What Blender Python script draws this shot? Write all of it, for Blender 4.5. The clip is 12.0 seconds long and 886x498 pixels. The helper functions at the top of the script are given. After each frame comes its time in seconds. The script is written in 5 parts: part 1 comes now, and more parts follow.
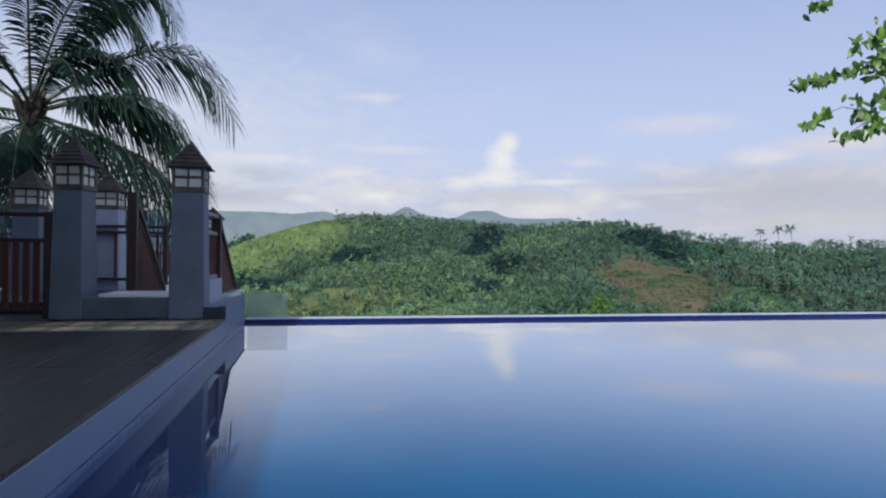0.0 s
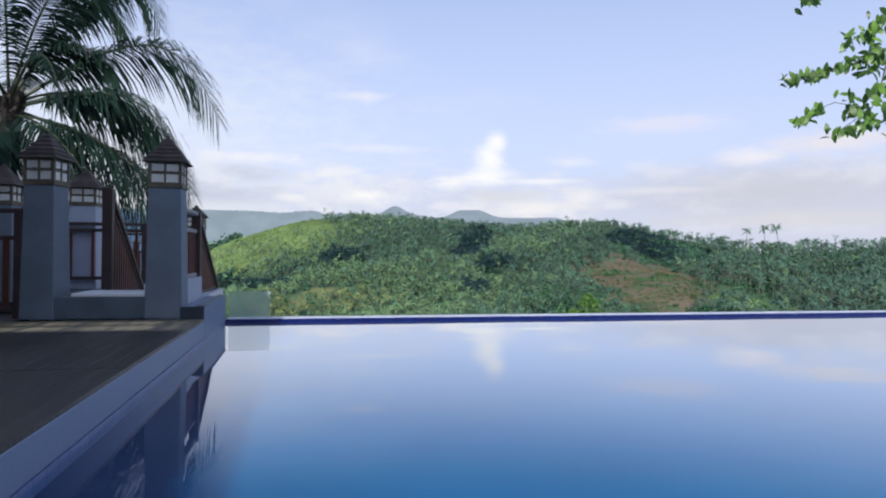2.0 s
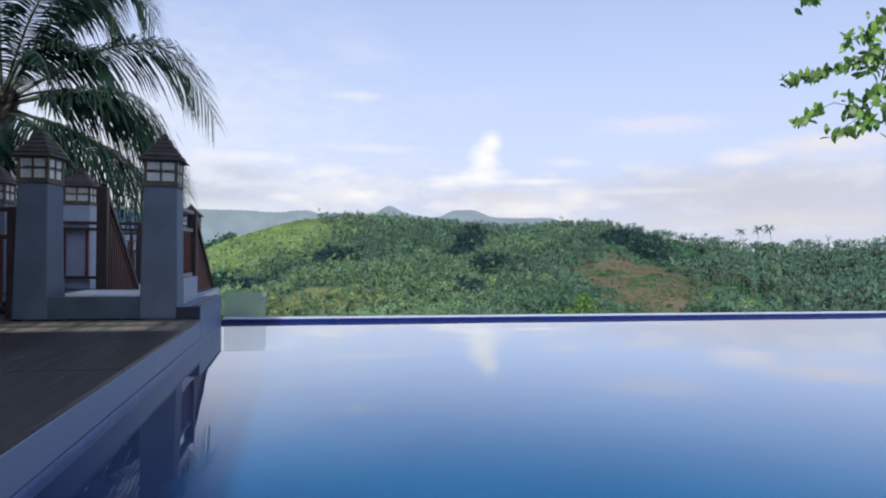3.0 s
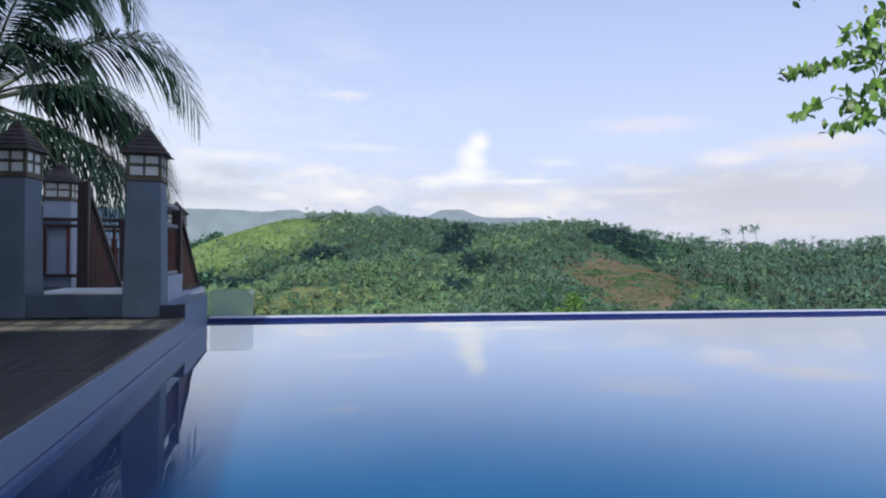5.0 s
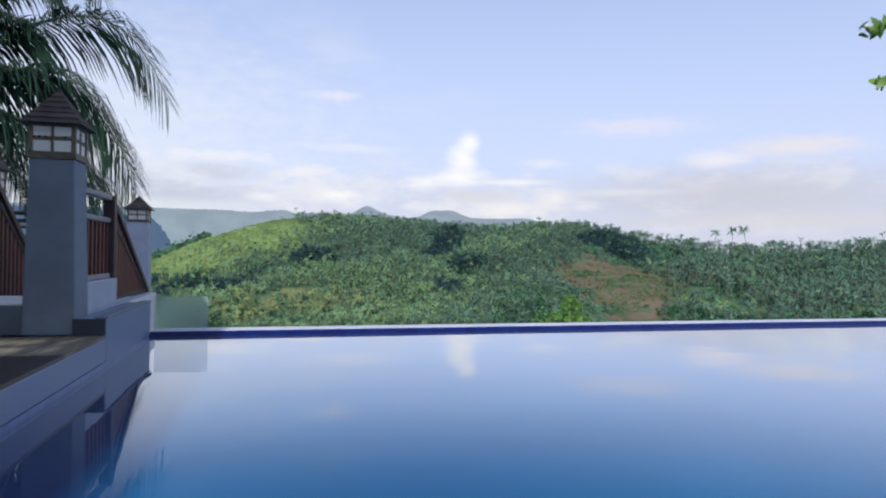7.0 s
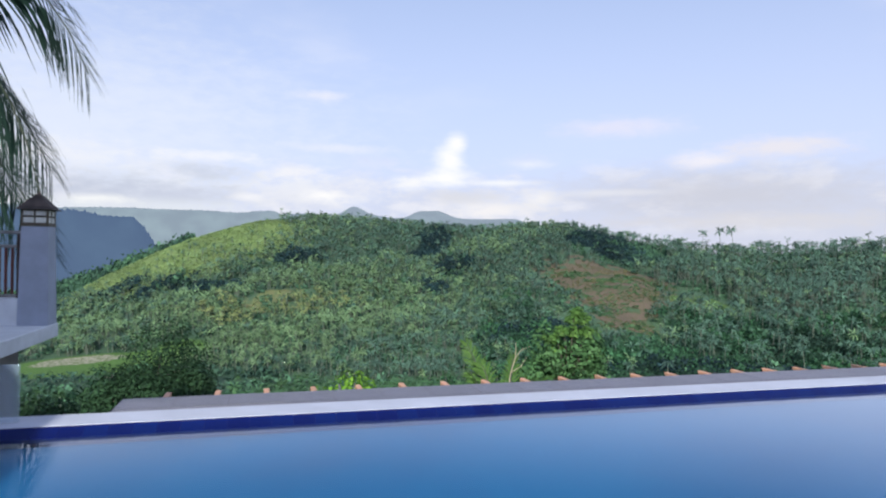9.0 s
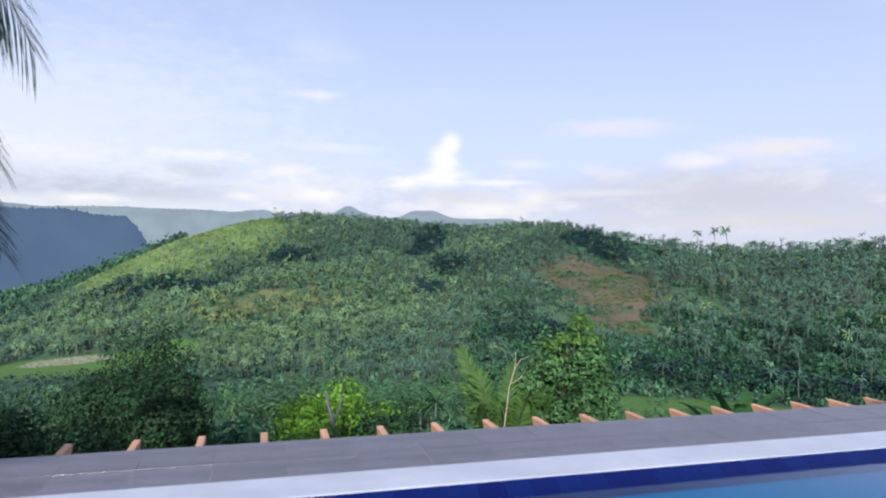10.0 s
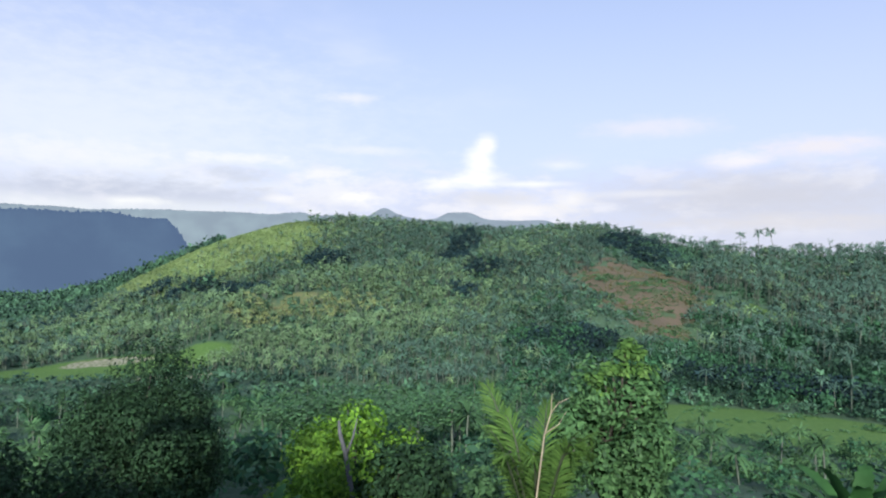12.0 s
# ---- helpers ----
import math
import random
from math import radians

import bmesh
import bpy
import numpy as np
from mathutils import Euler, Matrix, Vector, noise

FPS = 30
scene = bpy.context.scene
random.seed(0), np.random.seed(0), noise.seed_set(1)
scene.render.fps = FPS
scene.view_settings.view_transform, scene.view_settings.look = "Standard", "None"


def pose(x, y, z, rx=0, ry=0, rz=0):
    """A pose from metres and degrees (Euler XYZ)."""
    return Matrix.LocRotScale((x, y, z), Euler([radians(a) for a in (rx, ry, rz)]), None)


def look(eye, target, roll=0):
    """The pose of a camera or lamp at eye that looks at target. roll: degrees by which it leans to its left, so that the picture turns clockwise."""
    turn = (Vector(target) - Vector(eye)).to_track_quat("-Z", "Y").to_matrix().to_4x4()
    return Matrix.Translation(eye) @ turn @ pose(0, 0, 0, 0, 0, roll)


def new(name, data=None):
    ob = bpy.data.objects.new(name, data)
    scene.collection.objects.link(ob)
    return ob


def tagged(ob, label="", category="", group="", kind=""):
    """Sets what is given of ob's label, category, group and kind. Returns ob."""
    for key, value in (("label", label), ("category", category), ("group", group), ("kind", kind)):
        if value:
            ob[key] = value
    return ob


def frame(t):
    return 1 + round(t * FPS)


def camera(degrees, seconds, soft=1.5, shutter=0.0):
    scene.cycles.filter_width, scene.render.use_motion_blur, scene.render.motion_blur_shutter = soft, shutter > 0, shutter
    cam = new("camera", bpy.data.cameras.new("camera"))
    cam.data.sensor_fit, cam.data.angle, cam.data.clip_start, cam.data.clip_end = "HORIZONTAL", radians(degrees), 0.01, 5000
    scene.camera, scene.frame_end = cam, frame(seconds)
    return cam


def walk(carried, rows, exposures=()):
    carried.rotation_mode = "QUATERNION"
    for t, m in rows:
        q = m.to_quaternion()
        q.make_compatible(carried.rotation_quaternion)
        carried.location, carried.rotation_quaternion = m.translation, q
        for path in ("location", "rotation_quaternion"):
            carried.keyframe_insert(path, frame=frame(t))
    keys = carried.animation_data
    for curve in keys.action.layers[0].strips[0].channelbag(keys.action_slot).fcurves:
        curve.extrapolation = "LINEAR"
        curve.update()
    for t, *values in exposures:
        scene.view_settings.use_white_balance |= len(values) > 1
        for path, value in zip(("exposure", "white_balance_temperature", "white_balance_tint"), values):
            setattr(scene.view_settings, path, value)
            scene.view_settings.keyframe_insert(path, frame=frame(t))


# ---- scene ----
cam = camera(68.0, 12.0, soft=2.1, shutter=0.5)

PATH = [
    (0, (1.099, -10.108, 1.077), (1.465, -8.142, 1.094), 0.5),
    (1, (1.131, -10.05, 1.057), (1.514, -8.087, 1.074), 0.5),
    (2, (1.171, -9.917, 1.061), (1.571, -7.957, 1.076), 0.5),
    (2.5, (1.135, -9.892, 1.055), (1.545, -7.935, 1.071), 0.6),
    (3, (1.137, -9.855, 1.061), (1.553, -7.899, 1.076), 0.6),
    (5, (1.123, -9.665, 1.027), (1.575, -7.717, 1.041), 0.6),
    (5.5, (1.161, -9.487, 1.02), (1.622, -7.541, 1.036), 0.7),
    (6, (1.223, -9.196, 1.015), (1.69, -7.251, 1.031), 0.6),
    (6.5, (1.327, -8.699, 1.023), (1.802, -6.756, 1.039), 0.6),
    (7, (1.437, -8.128, 1.017), (1.919, -6.187, 1.034), 0.7),
    (7.5, (1.605, -7.418, 1.063), (2.096, -5.479, 1.08), 0.7),
    (9.3, (2.319, -4.353, 1.275), (2.843, -2.423, 1.294), 0.7),
    (9.5, (2.402, -4.07, 1.291), (2.927, -2.14, 1.309), 0.8),
    (9.9, (2.59, -3.433, 1.293), (3.122, -1.505, 1.311), 0.5),
    (10, (2.635, -3.275, 1.293), (3.171, -1.348, 1.311), 0.7),
    (10.3, (2.79, -2.795, 1.318), (3.329, -0.869, 1.342), 0.6),
    (10.5, (2.879, -2.482, 1.363), (3.425, -0.558, 1.381), 0.6),
    (11, (3.184, -1.703, 1.464), (3.741, 0.218, 1.482), 0.5),
    (11.5, (3.513, -0.925, 1.57), (3.979, 1.02, 1.59), 0.7),
    (12, (3.877, -0.162, 1.684), (4.308, 1.791, 1.706), 0.7),
]
walk(cam, [(t, look(eye, target, roll)) for t, eye, target, roll in PATH], [(t, e, 6500, 5) for t, e in ((0, -0.18), (1, 0.0), (2.5, 0.08), (6.5, 0.08), (7.5, 0.05), (9.5, 0.14), (12, 0.2))])

# ---- light ----
SUN_AZ, SUN_EL = 198.0, 25.0      # compass degrees from +y towards +x, degrees above the horizon


def sun_way():
    a, e = radians(SUN_AZ), radians(SUN_EL)
    return Vector((math.sin(a) * math.cos(e), math.cos(a) * math.cos(e), math.sin(e)))


sun = new("sun", bpy.data.lights.new("sun", "SUN"))
sun.data.energy, sun.data.angle, sun.data.color = 5.0, radians(0.6), (1.0, 0.95, 0.86)
sun.matrix_world = look(sun_way() * 60, (0, 0, 0))


class Nodes:
    """Short hand for building node trees."""

    def __init__(self, tree):
        self.t = tree
        tree.nodes.clear()

    def add(self, kind, **inputs):
        n = self.t.nodes.new(kind)
        for key, value in inputs.items():
            self.put(n, key.replace("_", " "), value)
        return n

    def put(self, n, key, value):
        socket = n.inputs[int(key)] if key.isdigit() else n.inputs[key]
        if isinstance(value, bpy.types.NodeSocket):
            self.t.links.new(value, socket)
        else:
            socket.default_value = value

    def math(self, op, a, b=0.0, c=0.0, clamp=False):
        n = self.t.nodes.new("ShaderNodeMath")
        n.operation, n.use_clamp = op, clamp
        for i, v in enumerate((a, b, c)):
            self.put(n, str(i), v)
        return n.outputs[0]

    def mix(self, fac, a, b, blend="MIX"):
        n = self.t.nodes.new("ShaderNodeMix")
        n.data_type, n.blend_type = "RGBA", blend
        self.put(n, "0", fac)
        self.put(n, "6", a)
        self.put(n, "7", b)
        return n.outputs[2]

    def smooth(self, x, lo, hi, to_lo=0.0, to_hi=1.0):
        n = self.t.nodes.new("ShaderNodeMapRange")
        n.interpolation_type = "SMOOTHSTEP"
        for i, v in enumerate((x, lo, hi, to_lo, to_hi)):
            self.put(n, str(i), v)
        return n.outputs[0]

    def noise(self, vector, scale, detail=3.0, rough=0.55):
        n = self.t.nodes.new("ShaderNodeTexNoise")
        self.put(n, "Vector", vector)
        self.put(n, "Scale", scale)
        self.put(n, "Detail", detail)
        self.put(n, "Roughness", rough)
        return n.outputs["Fac"]


def rgb(r, g, b):
    return (r, g, b, 1.0)


def build_sky():
    """Morning sky: clear blue above, a milky haze and a bank of cumulus low down."""
    world = bpy.data.worlds.new("sky")
    scene.world = world
    world.use_nodes = True
    n = Nodes(world.node_tree)
    sky = n.add("ShaderNodeTexSky")
    sky.sky_type, sky.sun_disc = "NISHITA", False
    sky.sun_elevation, sky.sun_rotation = radians(SUN_EL), radians(SUN_AZ)
    sky.air_density, sky.dust_density, sky.ozone_density = 1.0, 0.6, 3.0
    base = n.add("ShaderNodeVectorMath")
    base.operation = "MULTIPLY"
    n.put(base, "0", sky.outputs[0])
    n.put(base, "1", (0.145, 0.145, 0.145))
    way = n.add("ShaderNodeTexCoord").outputs["Generated"]
    sep = n.add("ShaderNodeSeparateXYZ", Vector=way)
    x, y, z = sep.outputs
    az = n.math("MULTIPLY", n.math("ARCTAN2", x, y), 57.2958)
    el = n.math("MULTIPLY", n.math("ARCSINE", z), 57.2958)
    flat = n.add("ShaderNodeCombineXYZ", X=az, Y=n.math("MULTIPLY", el, 2.4), Z=0.0).outputs[0]
    puff = n.noise(flat, 0.16, 7.0, 0.6)
    fine = n.noise(flat, 0.55, 5.0, 0.6)
    veil = n.noise(flat, 0.035, 4.0, 0.5)
    # haze that thickens towards the horizon
    col = n.mix(n.smooth(el, 26.0, 2.0, 0.30, 0.86), base.outputs[0], rgb(0.70, 0.745, 0.92))
    col = n.mix(n.smooth(el, 44.0, 13.0, 0.05, 0.36), col, rgb(0.545, 0.585, 1.03))

    def spot(a, e, wa, we, ragged=1.0):
        """A soft elliptic patch of cloud around azimuth a and elevation e, its rim broken by noise."""
        da = n.math("DIVIDE", n.math("SUBTRACT", az, a), wa)
        de = n.math("DIVIDE", n.math("SUBTRACT", el, e), we)
        d = n.math("SQRT", n.math("ADD", n.math("MULTIPLY", da, da), n.math("MULTIPLY", de, de)))
        d = n.math("ADD", d, n.math("MULTIPLY", n.math("SUBTRACT", fine, 0.5), 2.0 * ragged))
        d = n.math("ADD", d, n.math("MULTIPLY", n.math("SUBTRACT", puff, 0.5), 1.6 * ragged))
        return n.smooth(d, 1.35, -0.05)

    # grey-lilac undersides in a broad bank, then the white tops
    bank = n.math("MULTIPLY", n.smooth(n.math("ADD", el, n.math("MULTIPLY", puff, -9.0)), 4.2, -1.6), n.smooth(veil, 0.30, 0.55, 0.55, 1.0))
    col = n.mix(n.math("MULTIPLY", bank, 0.85), col, rgb(0.63, 0.635, 0.765))
    white = n.math("MULTIPLY", n.smooth(puff, 0.47, 0.64), n.math("MULTIPLY", n.smooth(el, 9.5, 5.5), n.smooth(el, 1.0, 3.5)))
    col = n.mix(n.math("MULTIPLY", white, 0.5), col, rgb(0.92, 0.885, 0.94))
    for a, e, wa, we, ragged, strength, tone in CLOUDS:
        col = n.mix(n.math("MULTIPLY", spot(a, e, wa, we, ragged), strength), col, rgb(*[c * 0.93 for c in tone]))
    # wisps higher up
    wisp = n.math("MULTIPLY", n.smooth(veil, 0.52, 0.72), n.smooth(el, 8.0, 13.0, 0.0, 0.35))
    col = n.mix(wisp, col, rgb(0.86, 0.85, 0.97))
    # below the horizon: the dim green of the land
    col = n.mix(n.smooth(el, -0.5, -3.0), col, rgb(0.10, 0.14, 0.11))
    back = n.add("ShaderNodeBackground", Color=col, Strength=1.0)
    out = n.add("ShaderNodeOutputWorld")
    n.t.links.new(back.outputs[0], out.inputs[0])


# azimuth, elevation, half width, half height, raggedness, strength, colour
CLOUDS = [
    (3.0, 5.2, 7.0, 1.6, 1.0, 0.7, (0.91, 0.88, 0.94)),
    (19.0, 4.2, 6.0, 1.4, 1.0, 0.75, (0.93, 0.89, 0.93)),
    (-9.0, 4.6, 8.0, 1.8, 1.0, 0.7, (0.74, 0.76, 0.86)),
    (-17.0, 7.5, 9.0, 1.3, 1.0, 0.55, (0.94, 0.90, 0.96)),
    (-16.0, 9.5, 24.0, 9.0, 0.5, 0.5, (0.93, 0.93, 0.99)),
    (-15.0, 4.8, 9.0, 1.4, 0.9, 0.95, (0.58, 0.61, 0.76)),
    (-5.3, 6.6, 4.0, 0.8, 0.9, 0.75, (0.62, 0.65, 0.79)),
    (-7.0, 4.8, 7.0, 0.8, 0.9, 0.7, (0.60, 0.625, 0.78)),
    (-5.0, 7.9, 5.0, 0.5, 0.9, 0.6, (0.98, 0.95, 1.0)),
    (2.1, 6.9, 2.8, 0.7, 0.7, 0.75, (0.98, 0.94, 0.98)),
    (4.8, 5.0, 1.8, 0.6, 0.6, 0.9, (1.04, 1.0, 1.02)),
    (-1.5, 4.7, 1.6, 0.45, 0.7, 0.75, (0.98, 0.95, 1.0)),
    (16.15, 9.75, 0.95, 0.9, 0.32, 1.0, (1.03, 1.0, 1.04)),
    (15.55, 8.3, 1.35, 1.5, 0.40, 1.0, (1.04, 1.01, 1.04)),
    (15.3, 6.75, 2.6, 1.0, 0.5, 1.0, (1.03, 1.0, 1.03)),
    (12.1, 6.2, 1.9, 0.75, 0.7, 0.9, (1.0, 0.97, 1.0)),
    (20.0, 6.3, 3.6, 0.32, 0.35, 0.85, (1.0, 0.98, 1.02)),
    (16.6, 5.1, 5.0, 0.75, 0.7, 0.85, (0.74, 0.73, 0.82)),
    (23.6, 5.0, 1.7, 1.0, 0.7, 0.9, (0.99, 0.95, 0.98)),
    (19.6, 3.9, 3.2, 0.6, 0.8, 0.75, (0.97, 0.92, 0.95)),
    (22.5, 7.9, 2.2, 0.45, 0.6, 0.5, (0.95, 0.94, 1.0)),
    (-18.0, 3.2, 16.0, 1.2, 0.8, 0.8, (0.84, 0.86, 0.93)),
    (-13.0, 4.1, 3.0, 0.45, 0.8, 0.8, (1.0, 0.98, 1.0)),
    (6.0, 9.05, 5.0, 0.45, 0.5, 0.45, (0.95, 0.92, 0.98)),
    (4.6, 13.35, 2.4, 0.5, 0.45, 0.6, (0.95, 0.91, 0.98)),
    (38.0, 5.2, 15.0, 2.7, 0.45, 0.92, (0.645, 0.64, 0.745)),
    (30.0, 10.8, 5.5, 0.9, 0.6, 0.65, (0.88, 0.83, 0.96)),
    (36.6, 7.9, 2.6, 0.8, 0.6, 0.85, (0.96, 0.90, 0.97)),
    (42.0, 8.6, 5.0, 0.95, 0.7, 0.9, (0.87, 0.82, 0.90)),
    (29.0, 5.4, 6.0, 0.35, 0.6, 0.6, (0.86, 0.84, 0.91)),
    (40.0, 2.9, 12.0, 0.8, 0.8, 0.7, (0.76, 0.725, 0.78)),
]
build_sky()


# ---- materials ----
def material(name, colour, rough=0.6, metal=0.0, vary=0.25, scale=6.0, fine=60.0, bump=0.15, tint=None, spec=0.5, stretch=(1, 1, 1), island=0.0, piece=0.0, sheer=0.0):
    """A surface with two scales of variation in colour and a fine relief. island, piece: how far the leaves or pieces differ one by one."""
    m = bpy.data.materials.new(name)
    m.use_nodes = True
    n = Nodes(m.node_tree)
    place = n.add("ShaderNodeTexCoord").outputs["Object"]
    if tuple(stretch) != (1, 1, 1):
        st = n.add("ShaderNodeVectorMath")
        st.operation = "MULTIPLY"
        n.put(st, "0", place)
        n.put(st, "1", stretch)
        place = st.outputs[0]
    big, small = n.noise(place, scale, 4.0), n.noise(place, fine, 3.0)
    dark = [c * (1 - vary) for c in colour]
    light = list(tint) if tint else [min(1.0, c * (1 + vary)) for c in colour]
    col = n.mix(n.smooth(big, 0.3, 0.7), rgb(*dark), rgb(*light))
    col = n.mix(n.math("MULTIPLY", n.smooth(small, 0.35, 0.75), 0.35), col, rgb(*[c * (1 - 0.7 * vary) for c in colour]))
    if island or piece:
        fac = n.add("ShaderNodeNewGeometry").outputs["Random Per Island"] if island else n.add("ShaderNodeObjectInfo").outputs["Random"]
        amount = island or piece
        hsv = n.add("ShaderNodeHueSaturation", Color=col)
        n.put(hsv, "Value", n.math("MULTIPLY_ADD", fac, 2 * amount, 1 - amount))
        n.put(hsv, "Hue", n.math("MULTIPLY_ADD", fac, -0.05 * amount, 0.5 + 0.025 * amount))
        col = hsv.outputs[0]
    p = n.add("ShaderNodeBsdfPrincipled")
    n.put(p, "Base Color", col)
    n.put(p, "Roughness", n.smooth(big, 0.2, 0.8, max(0.02, rough - 0.08), min(1.0, rough + 0.08)))
    n.put(p, "Metallic", metal)
    n.put(p, "Specular IOR Level", spec)
    if bump:
        b = n.add("ShaderNodeBump", Strength=bump, Distance=0.02, Height=small)
        n.put(p, "Normal", b.outputs[0])
    out = n.add("ShaderNodeOutputMaterial")
    if sheer:
        tr = n.add("ShaderNodeBsdfTranslucent", Color=col)
        mx = n.add("ShaderNodeMixShader")
        n.put(mx, "0", sheer)
        n.t.links.new(p.outputs[0], mx.inputs[1])
        n.t.links.new(tr.outputs[0], mx.inputs[2])
        n.t.links.new(mx.outputs[0], out.inputs[0])
    else:
        n.t.links.new(p.outputs[0], out.inputs[0])
    return m


def water_material():
    m = bpy.data.materials.new("pool_water")
    m.use_nodes = True
    n = Nodes(m.node_tree)
    place = n.add("ShaderNodeTexCoord").outputs["Object"]
    long = n.add("ShaderNodeVectorMath")
    long.operation = "MULTIPLY"
    n.put(long, "0", place)
    n.put(long, "1", (0.55, 1.0, 1.0))
    ripple = n.noise(long.outputs[0], 3.4, 0.0, 0.5)
    swell = n.noise(long.outputs[0], 0.8, 1.0, 0.5)
    calm = n.smooth(n.noise(place, 0.22, 1.0), 0.40, 0.62)
    h = n.math("ADD", n.math("MULTIPLY", n.math("MULTIPLY", ripple, 0.10), calm), n.math("MULTIPLY", swell, 0.8))
    bump = n.add("ShaderNodeBump", Strength=0.045, Distance=0.12, Height=h)
    body = n.add("ShaderNodeBsdfTransparent", Color=rgb(0.80, 0.94, 0.98))
    gloss = n.add("ShaderNodeBsdfGlossy", Color=rgb(1, 1, 1), Roughness=0.012)
    n.put(gloss, "Normal", bump.outputs[0])
    rim_light = n.add("ShaderNodeLayerWeight", Blend=0.5)
    p = n.add("ShaderNodeMixShader")
    n.put(p, "0", n.smooth(rim_light.outputs["Facing"], 0.64, 0.945, 0.02, 0.82))
    n.t.links.new(body.outputs[0], p.inputs[1])
    n.t.links.new(gloss.outputs[0], p.inputs[2])
    out = n.add("ShaderNodeOutputMaterial")
    n.t.links.new(p.outputs[0], out.inputs[0])
    return m


def pool_floor_material():
    """Blue painted floor. Its deep cobalt margin along the deck wall, at x = 0, also carries painted shade and dark
    reflections.
    """
    m = bpy.data.materials.new("blue_pool_paint")
    m.use_nodes = True
    n = Nodes(m.node_tree)
    place = n.add("ShaderNodeTexCoord").outputs["Object"]
    x = n.add("ShaderNodeSeparateXYZ", Vector=place).outputs[0]
    big, small = n.noise(place, 0.35, 4.0), n.noise(place, 6.0)
    col = n.mix(n.smooth(big, 0.3, 0.7), rgb(0.004, 0.096, 0.255), rgb(0.005, 0.142, 0.335))
    col = n.mix(n.math("MULTIPLY", n.smooth(small, 0.4, 0.7), 0.2), col, rgb(0.003, 0.100, 0.275))
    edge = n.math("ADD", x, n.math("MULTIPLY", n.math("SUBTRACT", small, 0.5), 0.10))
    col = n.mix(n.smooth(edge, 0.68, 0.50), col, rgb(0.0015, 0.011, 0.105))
    p = n.add("ShaderNodeBsdfPrincipled", Roughness=0.6)
    n.put(p, "Base Color", col)
    out = n.add("ShaderNodeOutputMaterial")
    n.t.links.new(p.outputs[0], out.inputs[0])
    return m


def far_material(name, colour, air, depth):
    """Forest with the haze of kilometres of air put in as a glow, for the plain backdrop alone."""
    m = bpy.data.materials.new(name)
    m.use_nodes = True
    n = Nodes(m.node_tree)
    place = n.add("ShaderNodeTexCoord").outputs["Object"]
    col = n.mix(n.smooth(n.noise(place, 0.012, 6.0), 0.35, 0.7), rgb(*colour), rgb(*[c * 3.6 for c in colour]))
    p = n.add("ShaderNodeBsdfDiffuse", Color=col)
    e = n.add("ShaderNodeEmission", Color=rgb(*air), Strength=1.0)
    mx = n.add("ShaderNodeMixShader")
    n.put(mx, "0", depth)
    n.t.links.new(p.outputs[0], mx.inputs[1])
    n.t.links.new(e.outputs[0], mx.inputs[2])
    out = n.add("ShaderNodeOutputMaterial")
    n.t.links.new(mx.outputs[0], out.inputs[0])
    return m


M_WATER = water_material()
M_POOLFLOOR = pool_floor_material()
M_COLUMN = material("blue_grey_paint", (0.15, 0.185, 0.235), 0.7, vary=0.14, scale=2.5, fine=40, bump=0.12)
M_WALL = material("pale_pool_paint", (0.155, 0.215, 0.340), 0.5, vary=0.10, scale=3.0, fine=30, bump=0.08)
M_WHITE = material("white_paint", (0.72, 0.74, 0.80), 0.55, vary=0.08, scale=3.0, fine=40, bump=0.06)
M_BLUETILE = material("cobalt_tile", (0.003, 0.010, 0.095), 0.4, spec=0.12, vary=0.2, scale=8, fine=30, bump=0.03, piece=0.12)
M_RISER = material("dark_riser_grey", (0.035, 0.045, 0.065), 0.6, vary=0.15, scale=3, fine=40, bump=0.1)
M_SIDETILE = material("blue_waterline_tile", (0.135, 0.185, 0.36), 0.4, vary=0.15, scale=8, fine=30, bump=0.03, spec=0.3, piece=0.06)
M_LEDGE = material("ledge_paint", (0.50, 0.52, 0.64), 0.5, vary=0.1, scale=2.5, fine=25, bump=0.08)
M_DECK = material("dark_deck_wood", (0.036, 0.029, 0.026), 0.38, spec=0.22, vary=0.55, scale=1.6, fine=30, bump=0.25, stretch=(8, 1, 1), piece=0.3)
# boards before the pillars, paled in colour to brighten the sun patches
M_PALED_DECK = material("paled_deck_wood", (0.165, 0.148, 0.115), 0.6, spec=0.25, vary=0.4, scale=2.5, fine=30, bump=0.2, stretch=(8, 1, 1), piece=0.25)
M_RAIL = material("red_brown_wood", (0.108, 0.027, 0.021), 0.5, vary=0.3, scale=5, fine=60, bump=0.15, stretch=(1, 1, 0.2), piece=0.25)
M_DARK = material("dark_stained_wood", (0.045, 0.026, 0.024), 0.55, vary=0.3, scale=5, fine=60, bump=0.15)
# rail wood paled to grey, sky light put into its colour
M_SKYLIT_RAIL = material("skylit_rail_wood", (0.26, 0.25, 0.26), 0.6, vary=0.2, scale=5, fine=60, bump=0.15)
M_FRAME = material("lantern_timber", (0.125, 0.102, 0.072), 0.6, vary=0.3, scale=9, fine=70, bump=0.2)
M_PANE = material("frosted_pane", (0.74, 0.74, 0.70), 0.35, vary=0.08, scale=6, fine=30, bump=0.03)
M_SHINGLE = material("weathered_shingle", (0.070, 0.055, 0.052), 0.8, vary=0.35, scale=6, fine=50, bump=0.35, piece=0.3)
M_SLATE = material("slate_paving", (0.135, 0.128, 0.172), 0.34, spec=0.6, vary=0.35, scale=3.2, fine=34, bump=0.5, stretch=(0.3, 2.2, 1), piece=0.08)
M_DARKGROUT = material("dark_blue_grout", (0.004, 0.010, 0.07), 0.7, vary=0.2)
